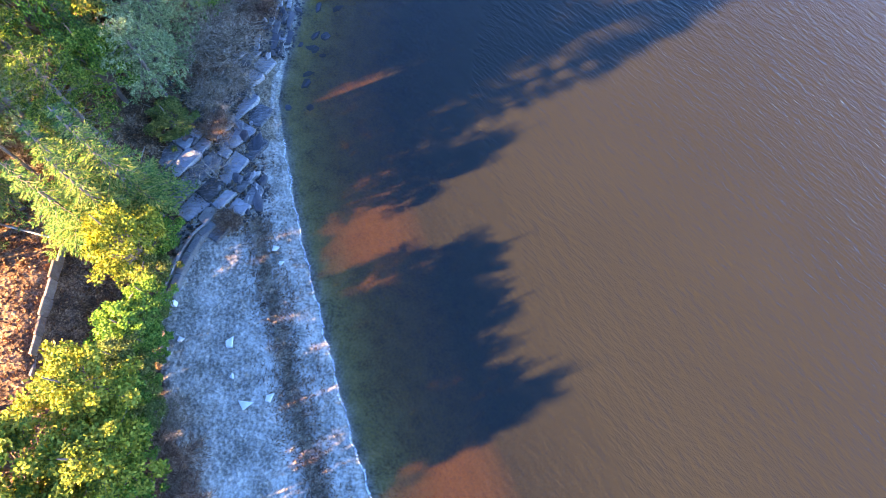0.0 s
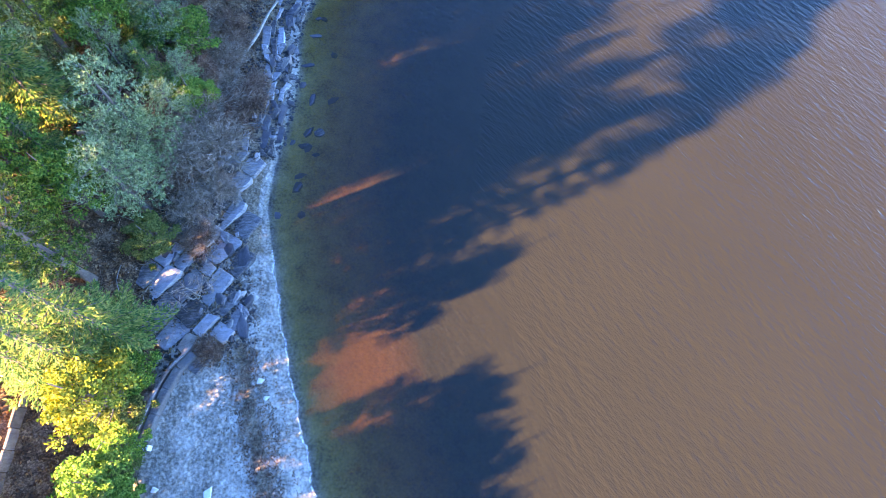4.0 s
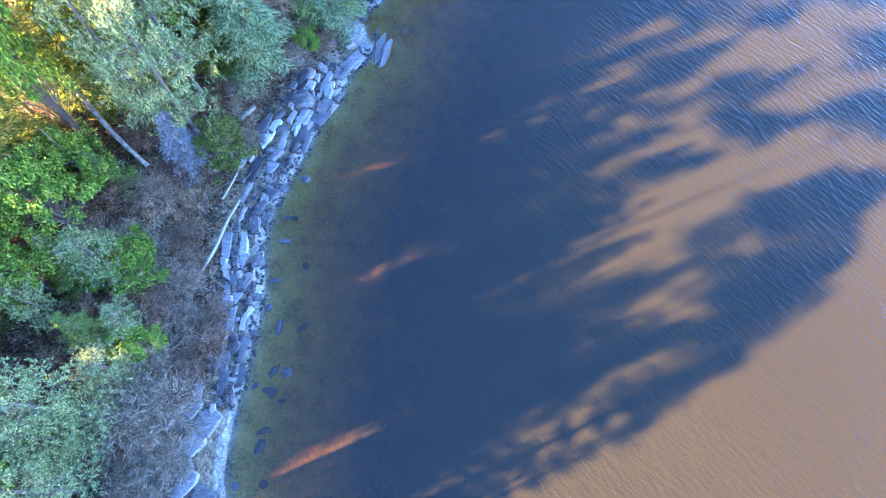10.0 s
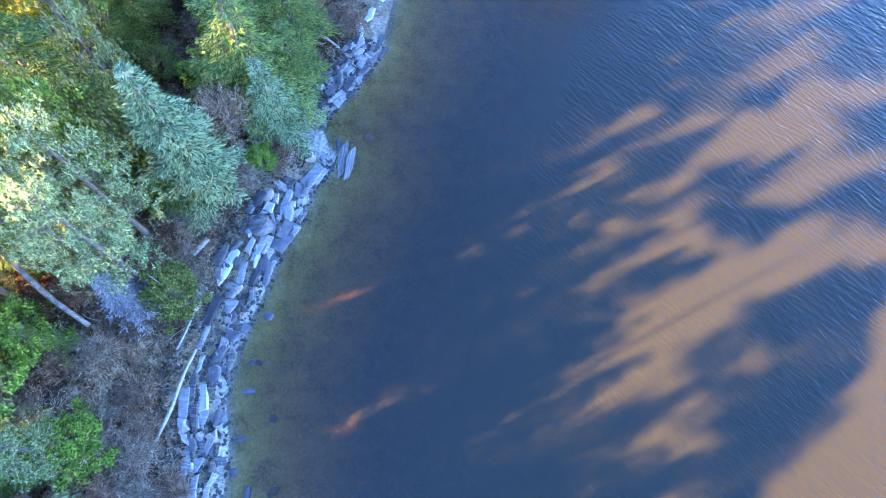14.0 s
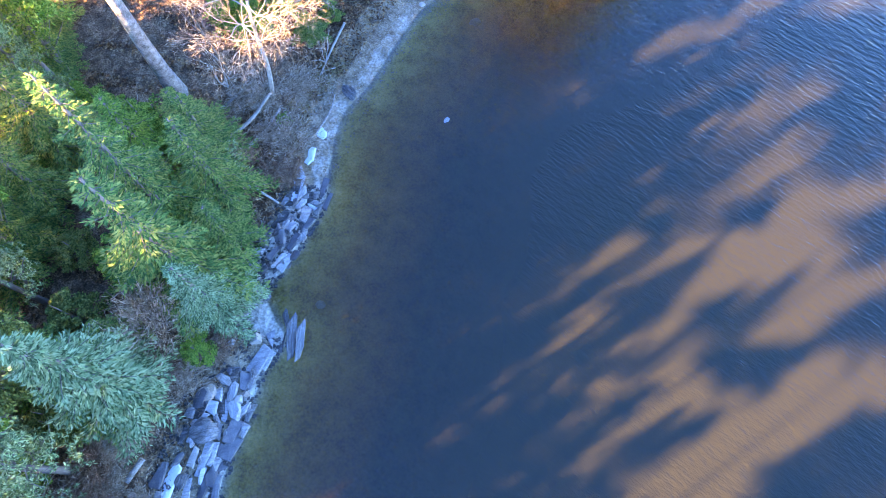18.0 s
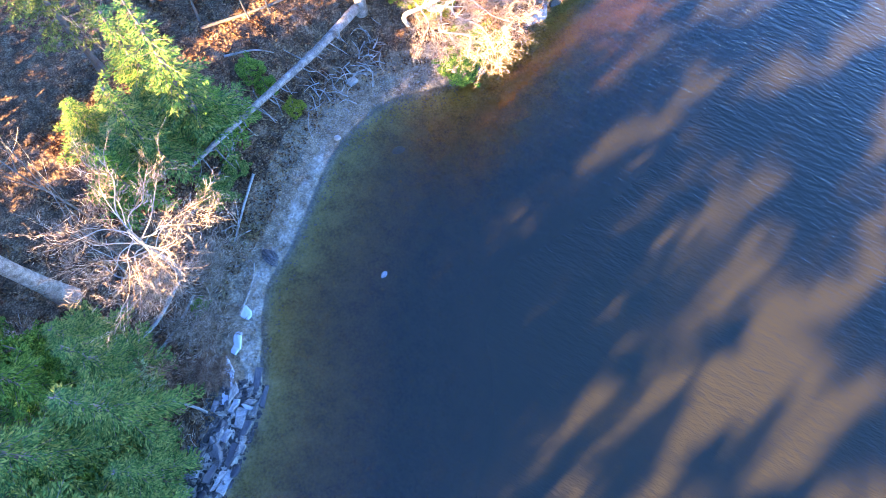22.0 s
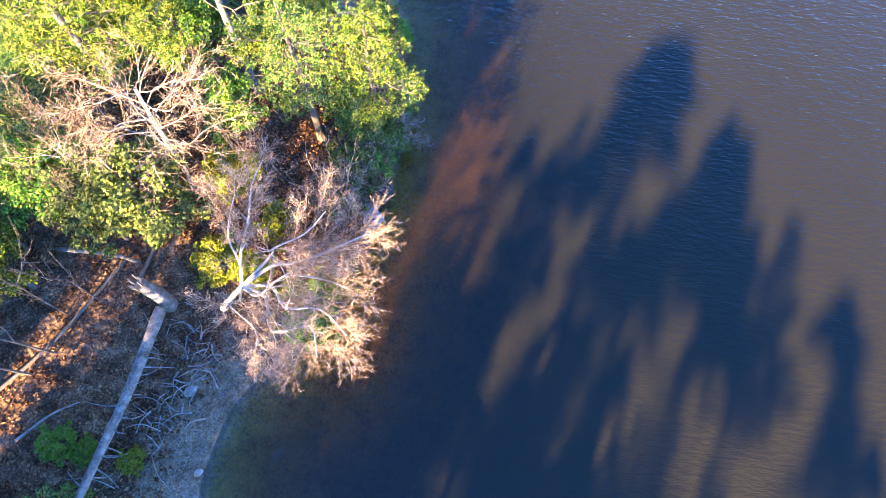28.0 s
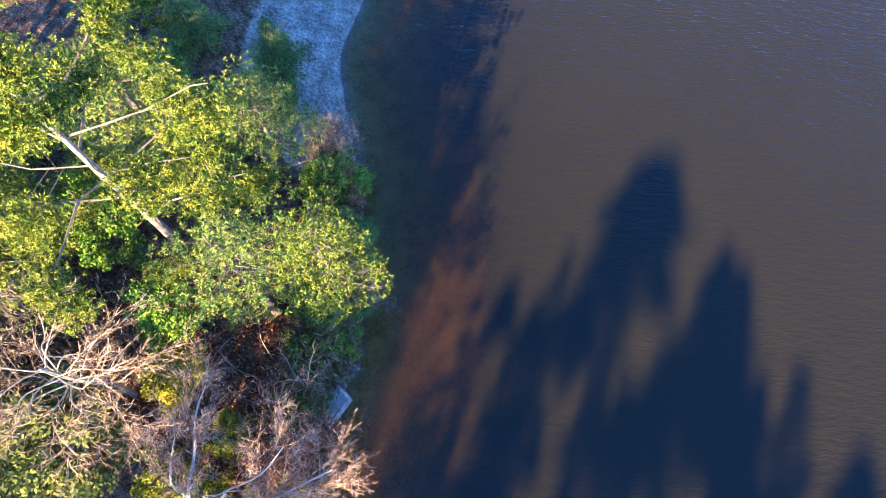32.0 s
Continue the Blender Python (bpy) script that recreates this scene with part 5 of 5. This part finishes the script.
for x, y, H in [(3.3, 80.9, 10), (2.0, 80.6, 9), (-1.0, 81.4, 12), (-0.4, 83.1, 13), (6.4, 81.8, 7), (4.7, 82.3, 8), (-3.5, 80.0, 10), (-5.0, 77.2, 9), (1.0, 86.0, 12), (5.0, 86.5, 12), (-5.6, 83.5, 12), (-9.0, 70.0, 11), (-7.5, 67.0, 9), (3.0, 91.0, 13)]:
    plant("pole", x, y, floor_at(x, y) + H, None, "slim leafless trunk standing in the leaf litter", "slim bare trunks by the trail")
def curved(points, k=3):
    return smooth_line(np.array(points, float), k)


def run_of(line, r0, r1):
    r = np.linspace(r0, r1, len(line))
    return [(line[i], line[i + 1], r[i], r[i + 1]) for i in range(len(line) - 1)]


def arching(start, end, r, rise=0.8, sides=9, reach=0.3, depth=2):
    """A limb that arches from start to end and carries fans of finer branches over its outer half."""
    start, end = np.array(start, float), np.array(end, float)
    L = np.linalg.norm(end - start)
    mid = [start + (end - start) * f + np.array([0, 0, rise * math.sin(math.pi * f)]) + rng.normal(size=3) * 0.05 * L * (0 < f < 1) for f in (0, 0.25, 0.5, 0.75, 1)]
    line = curved(mid)
    S = run_of(line, r, r * 0.34)
    for j in range(sides):
        f = 0.3 + 0.7 * j / sides
        i = min(len(line) - 2, int(f * (len(line) - 1)))
        d = unit(line[i + 1] - line[i])
        S += limbs_bare(line[i], unit(d + rng.normal(size=3) * (0.5, 0.5, 0.3)), L * reach * rng.uniform(0.7, 1.2), max(0.012, r * (1 - f) * 0.6), depth, 0.45, 0.04, 2, 0.0, 0.16)
    return S


def bare_tree(name, S, twig, fuzz, words, group=FOREST, bark=PALE_BARK):
    """Parts of a leafless tree from its segments."""
    root = new(name)
    child("trunk", mesh_of("trunk", *sticks_of([s for s in S if s[2] >= 0.02], 5), bark), root)
    thin = [s for s in S if s[2] < 0.02]
    E, D = np.array([s[1] for s in thin]), np.array([s[1] - s[0] for s in thin])
    P = np.repeat(E, fuzz, 0) + rng.normal(size=(len(E) * fuzz, 3)) * 0.04
    tw = joined(sticks_of(thin, 3), blades(P, unit(np.repeat(D, fuzz, 0)) + rng.normal(size=P.shape) * 0.6, rng.uniform(0.15, 0.4, len(P)), 0.02))
    tagged(child("twig_work", mesh_of("twig_work", *tw, twig), root, "fine leafless twigs"), kind="stuff")
    return tagged(root, words, "tree", group)


# the birch: a bent stem that forks low and fans out over the lake
S = run_of(curved([(11.5, 77.9, 1.4), (11.1, 77.0, 2.9), (11.2, 76.9, 3.5), (12.4, 77.2, 3.4)]), 0.15, 0.12)
fork = (12.4, 77.2, 3.4)
for end, r, rise in [((16.8, 80.6, 6.2), 0.085, 0.5), ((18.4, 74.4, 6.0), 0.10, 0.7), ((17.6, 76.4, 6.4), 0.07, 0.8), ((16.2, 73.0, 5.4), 0.08, 0.8), ((13.2, 71.4, 5.4), 0.09, 1.0), ((14.8, 71.4, 5.2), 0.085, 1.0), ((11.3, 73.4, 5.4), 0.06, 0.6), ((14.8, 79.6, 6.8), 0.06, 0.4)]:
    S += arching(fork, end, r, rise, 15, 0.24)
bare_tree("birch_tree", S, BIRCH_TWIG, 2, "bare white birch leaning out over the lake", bark=BIRCH_BARK)
# two leafless trees with limbs that reach out all round
for base, crown, R, limbs, words in [((-5.0, 65.4, 0.8), (-3.7, 63.9, 10.2), 3.5, 20, "bare pale-limbed tree above the strand"), ((13.4, 84.0, 1.8), (14.2, 82.9, 12.0), 3.7, 19, "bare grey-white tree on the point")]:
    base, crown = np.array(base), np.array(crown)
    S = run_of(curved([base, base + (crown - base) * 0.35 + (0.15, 0.1, 0), base + (crown - base) * 0.7, crown]), 0.17, 0.07)
    for k in range(limbs):
        a = k * 2.4 + rng.normal() * 0.25
        p = base + (crown - base) * (0.58 + 0.42 * k / limbs)
        end = p + np.array([math.cos(a), math.sin(a), 0.0]) * R * rng.uniform(0.75, 1.1) + np.array([0, 0, rng.uniform(0.6, 2.2)])
        S += arching(p, end, 0.030, 0.2, 12, 0.26, 1)
    bare_tree("bare_tree", S, GREY_TWIG, 1, words)
# growth hanging over the rocks of the point
hang = np.random.default_rng(3)
for k in range(22):
    x, y, bear = shore_spot(121.5 + k * 0.95, hang.uniform(0.2, 1.8))
    kind = ("broad2", "brush", "hemlock", "broad2", "red_brush")[k % 5]
    H = hang.uniform(1.6, 3.6) + (1.5 if k > 9 else 0)
    plant(kind, x, y, floor_at(x, y) + H, hang.uniform(1.1, 1.7), {"broad2": "green bush overhanging the rocks of the point", "brush": "grey leafless shrub overhanging the rocks", "hemlock": "dark young hemlock overhanging the rocks", "red_brush": "brown leafless shrub overhanging the rocks"}[kind],
          "growth overhanging the point", {"broad2": OLIVE if k % 2 else GREEN, "hemlock": HEMLOCK}.get(kind))
plant("tall_pine", -10.4, 65.6, 20, 4.2, "tall pine with a thick bare pale trunk", FOREST)

for src, _, _ in MODELS.values():
    for o in (*src.children_recursive, src):
        bpy.data.objects.remove(o)


# ---- logs, stumps and sticks ----
def log_mesh(name, pts, r0, r1, mat, sides=9, k=5):
    line = smooth_line(np.array(pts, float), k)
    n = len(line)
    r = np.linspace(r0, r1, n) * (1 + stone_rng.normal(0, 0.05, n))
    d = unit(np.gradient(line, axis=0))
    u = unit(np.cross(d, [[0, 0, 1.0]]))
    w = np.cross(d, u)
    a = np.arange(sides) * 2 * math.pi / sides
    ring = line[:, None] + r[:, None, None] * (np.cos(a)[None, :, None] * u[:, None] + np.sin(a)[None, :, None] * w[:, None]) * (1 + 0.06 * np.sin(3 * a + 1))[None, :, None]
    v = ring.reshape(-1, 3)
    i = (np.arange(n - 1)[:, None] * sides + np.arange(sides)).ravel()
    j = (np.arange(n - 1)[:, None] * sides + (np.arange(sides) + 1) % sides).ravel()
    f = np.stack([i, j, j + sides, i + sides], 1)
    me = bpy.data.meshes.new(name)
    me.from_pydata([tuple(p) for p in v], [], [tuple(q) for q in f] + [tuple(range(sides))[::-1], tuple(range((n - 1) * sides, n * sides))])
    for p in me.polygons:
        p.use_smooth = len(p.vertices) == 4
    me.materials.append(mat)
    return me


def on_ground(x, y, lift):
    return (x, y, floor_at(x, y) + lift)


fallen = new("fallen_trunk")
child("trunk", log_mesh("trunk", [(8.6, 79.4, 2.3), (5.4, 77.0, 2.2), (2.4, 74.9, 2.35), (-0.6, 72.8, 2.5), (-3.0, 71.1, 2.5)], 0.30, 0.12, SILVER_WOOD, 11), fallen)
for k in range(26):
    u = 0.12 + 0.86 * k / 26
    p = np.array([8.6, 79.4, 2.3]) * (1 - u) + np.array([-3.0, 71.1, 2.5]) * u
    side = np.array([0.58, -0.81, 0]) * (1 if stone_rng.random() < 0.75 else -1)
    ln = stone_rng.uniform(0.6, 1.9)
    q = p + side * ln + np.array([stone_rng.normal() * 0.5, stone_rng.normal() * 0.5, stone_rng.uniform(-1.0, 0.1)])
    child("branch_stub", log_mesh("branch_stub", [tuple(p), tuple((p + q) / 2 + stone_rng.normal(size=3) * 0.1), tuple(q)], 0.055, 0.012, SILVER_WOOD, 5, 2), fallen)
tagged(fallen, "long silver-grey fallen trunk with broken branch stubs", "fallen tree")
snag = new("snag")
child("trunk", log_mesh("trunk", [(8.9, 79.6, 1.4), (8.9, 79.9, 2.6), (8.8, 80.1, 3.2), (8.7, 80.3, 3.9)], 0.40, 0.32, SILVER_WOOD, 10, 3), snag)
for k in range(6):
    a = k * 1.05
    child("splinter", log_mesh("splinter", [(8.65 + 0.25 * math.cos(a), 80.3 + 0.25 * math.sin(a), 3.7), (8.6 + 0.3 * math.cos(a), 80.35 + 0.3 * math.sin(a), 4.0), (8.6 + 0.3 * math.cos(a), 80.4 + 0.3 * math.sin(a), 4.2 + 0.3 * stone_rng.random())], 0.09, 0.02, SILVER_WOOD, 4, 1), snag)
tagged(snag, "broken grey standing trunk with a splintered top", "snag")

# tangled dead branches below the fallen trunk
tangle = new("dead_branch_pile")
for k in range(46):
    x, y = stone_rng.uniform(4.4, 9.4), 0
    y = 75.2 + (x - 5.0) * 0.55 + stone_rng.normal() * 0.7
    a = stone_rng.uniform(0, 2 * math.pi)
    L = stone_rng.uniform(0.8, 1.8)
    pts = [on_ground(x + L * (f - 0.5) * math.cos(a + 0.6 * f), y + L * (f - 0.5) * math.sin(a + 0.6 * f), 0.1 + 0.5 * stone_rng.random()) for f in (0, 0.5, 1)]
    child("dead_branch", log_mesh("dead_branch", pts, 0.045, 0.012, PALE_BARK if k % 2 else SILVER_WOOD, 5, 3), tangle)
tagged(tangle, "tangle of bleached dead branches on the leaf litter", "branch pile")

for pts, r0, r1, mat, label in [
    ([(-13.8, 30.7, .5), (-13.6, 33.0, .6), (-12.9, 35.2, .55), (-12.5, 37.0, .5), (-12.0, 38.4, .5)], 0.12, 0.07, PALE_BARK, "long bleached driftwood log along the bank"),
    ([(-13.0, 38.4, .3), (-12.5, 39.7, .4), (-12.1, 41.0, .5)], 0.07, 0.04, PALE_BARK, "bleached pole leaning on the slabs"),
    ([(-0.15, 70.8, .12), (-1.1, 68.9, .12), (-2.0, 66.9, .1)], 0.09, 0.05, PALE_BARK, "bleached driftwood pole on the bank"),
    ([(0.7, 74.7, .5), (-1.2, 72.2, .3), (-3.0, 69.6, .3)], 0.10, 0.05, SILVER_WOOD, "grey pole lying beside the fallen trunk"),
    ([(-2.6, 62.6, .1), (-1.6, 64.2, .1), (-1.2, 65.4, .08)], 0.06, 0.04, SILVER_WOOD, "dark driftwood stick on the strand"),
    ([(-6.6, 59.1, .6), (-5.4, 58.3, .45), (-4.9, 57.9, .4)], 0.08, 0.06, PALE_BARK, "pale broken pole sticking out under the hemlocks"),
    ([(-7.4, 57.4, .9), (-6.9, 58.6, .9)], 0.11, 0.10, SILVER_WOOD, "grey log end under the hemlocks"),
    ([(-12.6, 43.6, .4), (-11.9, 44.6, .4)], 0.16, 0.15, SILVER_WOOD, "short grey log on the bank"),
    ([(-21.0, 25.9, .9), (-18.6, 25.9, 1.2)], 0.16, 0.13, PALE_BARK, "pale log lying among the pines"),
    ([(-20.5, 43.0, 3.5), (-18.2, 40.6, 2.2), (-16.6, 39.3, 1.2)], 0.17, 0.12, SILVER_WOOD, "pale trunk leaning through the wood"),
    ([(-8.4, 61.6, .3), (-6.4, 63.2, .8), (-4.8, 64.8, 1.6)], 0.12, 0.09, PALE_BARK, "pale leaning trunk under the bare tree"),
    ([(-7.0, 61.4, .2), (-5.6, 62.8, .5), (-4.4, 64.0, 1.1)], 0.10, 0.07, PALE_BARK, "pale leaning trunk under the bare tree"),
    ([(-9.6, 62.6, .2), (-7.6, 64.6, .3), (-6.0, 66.4, .4)], 0.09, 0.06, SILVER_WOOD, "grey fallen pole in the leaf litter"),
    ([(6.2, 85.4, .5), (8.2, 83.4, .3), (9.0, 82.2, .3)], 0.12, 0.10, SILVER_WOOD, "grey fallen pole beside the trail"),
    ([(-1.0, 80.6, .2), (3.6, 81.4, .15), (9.0, 82.9, .15)], 0.10, 0.08, BARK, "brown log edging the trail"),
    ([(8.6, 81.6, .15), (11.0, 83.0, .15), (12.8, 84.2, .15)], 0.12, 0.10, BARK, "brown log edging the trail"),
    ([(0.0, 78.2, .2), (1.8, 78.3, .4), (2.9, 78.2, .2)], 0.08, 0.03, PALE_BARK, "pale weathered root beside the trail"),
    ([(-17.0, 8.6, 1.2), (-16.2, 10.4, 1.3)], 0.05, 0.04, PALE_BARK, "bleached stick beside the wall"),
    ([(-24.5, 13.0, .6), (-21.5, 12.3, .5), (-19.5, 11.9, .4)], 0.07, 0.05, PALE_BARK, "pale poles lying on the lawn")]:
    fixed = [(x, y, floor_at(x, y) + z) for x, y, z in pts]
    tagged(new("log", log_mesh("log", fixed, r0, r1, mat, 8)), label, "log")
for k in range(46):
    s, d = stone_rng.uniform(53, 140), stone_rng.uniform(1.8, 9)
    x, y, bear = shore_spot(s, d)
    L, a = stone_rng.uniform(0.7, 2.6), stone_rng.uniform(0, 6.28)
    pts = [on_ground(x + L * f * math.cos(a + 0.4 * f), y + L * f * math.sin(a + 0.4 * f), 0.06 + 0.12 * stone_rng.random()) for f in (0, 0.5, 1)]
    tagged(new("stick", log_mesh("stick", pts, 0.035, 0.015, PALE_BARK if k % 3 else SILVER_WOOD, 5, 2)), "bleached stick lying on the ground", "stick", "sticks lying on the bank")

# ---- built things ----
CONCRETE = rough_material("weathered_grey_concrete", [(0.3, (0.08, 0.075, 0.07)), (0.5, (0.14, 0.13, 0.12)), (0.75, (0.24, 0.225, 0.21))], 1.5, 0.9, 0.5, 0.03)
BOARD = rough_material("white_painted_board", [(0.3, (0.66, 0.66, 0.65)), (0.6, (0.80, 0.80, 0.79))], 3.0, 0.7, 0.2, 0.01)
PLANK = rough_material("grey_brown_plank", [(0.3, (0.13, 0.09, 0.075)), (0.5, (0.24, 0.18, 0.15)), (0.75, (0.36, 0.30, 0.27))], 2.0, 0.85, 0.4, 0.01, (0.4, 3, 1), 0.3)


def beam_mesh(name, a, b, width, height, mat, bevel=0.03):
    """A bevelled bar from a to b, its top at the height of those points."""
    a, b = Vector(a), Vector(b)
    bm = bmesh.new()
    bmesh.ops.create_cube(bm, size=1)
    bmesh.ops.scale(bm, vec=((b - a).length, width, height), verts=bm.verts)
    bmesh.ops.bevel(bm, geom=bm.edges[:], offset=bevel, segments=1, affect="EDGES")
    m = Matrix.Translation((a + b) / 2 - Vector((0, 0, height / 2))) @ (b - a).to_track_quat("X", "Z").to_matrix().to_4x4()
    bmesh.ops.transform(bm, matrix=m, verts=bm.verts)
    me = bpy.data.meshes.new(name)
    bm.to_mesh(me)
    bm.free()
    me.materials.append(mat)
    return me


wall = new("retaining_wall")
WALL = [(x, y, floor_at(x, y) + 0.42) for x, y in ((-15.15, 9.6), (-14.85, 10.9), (-14.5, 12.2), (-14.05, 13.3), (-13.4, 14.1))]
for a, b in zip(WALL, WALL[1:]):
    child("wall_block", beam_mesh("wall_block", a, b, 0.46, 0.9, CONCRETE, 0.05), wall)
    child("wall_edge", beam_mesh("wall_edge", (a[0] - 0.42, a[1], a[2] + 0.1), (b[0] - 0.42, b[1], b[2] + 0.1), 0.14, 0.5, PLANK, 0.02), wall, "dark timber edge")
child("end_board", beam_mesh("end_board", (-15.55, 9.35, floor_at(-15.1, 9.3) + 0.5), (-14.75, 9.25, floor_at(-15.1, 9.3) + 0.5), 0.28, 0.5, BOARD, 0.02), wall, "white painted end board")
tagged(wall, "low grey concrete retaining wall with a white end board", "retaining wall")
lawn_wall = new("lawn_wall")
for k in range(7):
    y0 = 4.9 + k
    child("wall_block", beam_mesh("wall_block", (-20.75 + 0.03 * k, y0, floor_at(-21.2, y0) + 0.02), (-20.72 + 0.03 * k, y0 + 0.98, floor_at(-21.2, y0) + 0.02), 0.16, 1.2, PLANK, 0.03), lawn_wall)
tagged(lawn_wall, "low dark timber wall holding up the lawn", "retaining wall")

walk_z = floor_at(21.3, 97) + 0.35
walkway = new("wooden_walkway")
wa, wb = Vector((19.7, 99.6, walk_z + 0.15)), Vector((22.6, 94.2, walk_z))
across = Vector((wb - wa)).cross(Vector((0, 0, 1))).normalized()
for side in (-0.8, 0.8):
    child("side_beam", beam_mesh("side_beam", wa + across * side + Vector((0, 0, 0.12)), wb + across * side + Vector((0, 0, 0.12)), 0.3, 0.3, CONCRETE, 0.03), walkway, "pale grey side beam")
for k in range(32):
    c = wa.lerp(wb, (k + 0.5) / 32)
    child("deck_board", beam_mesh("deck_board", c - across * 0.64, c + across * 0.64, 0.165, 0.05, PLANK, 0.008), walkway)
tagged(walkway, "weathered wooden walkway between grey beams", "walkway")

# foam along the beach's edge
FOAM = rough_material("white_foam", [(0.3, (0.75, 0.76, 0.77)), (0.6, (0.88, 0.88, 0.88))], 6.0, 0.6, 0.3, 0.01)
n = 1500
fs = stone_rng.uniform(20, 56, n)
fd = 0.06 * np.sin(fs * 2.1) + 0.05 * np.sin(fs * 5.3 + 1) + stone_rng.normal(0, 0.03, n)
fp = np.array([shore_spot(a, b)[:2] for a, b in zip(fs, fd)])
scattered("foam", np.c_[fp, np.maximum(land(fp)[0], 0) + 0.008], stone_rng.uniform(0.02, 0.07, n), FOAM, "thin white line of foam at the beach's edge", "foam", 0.25)
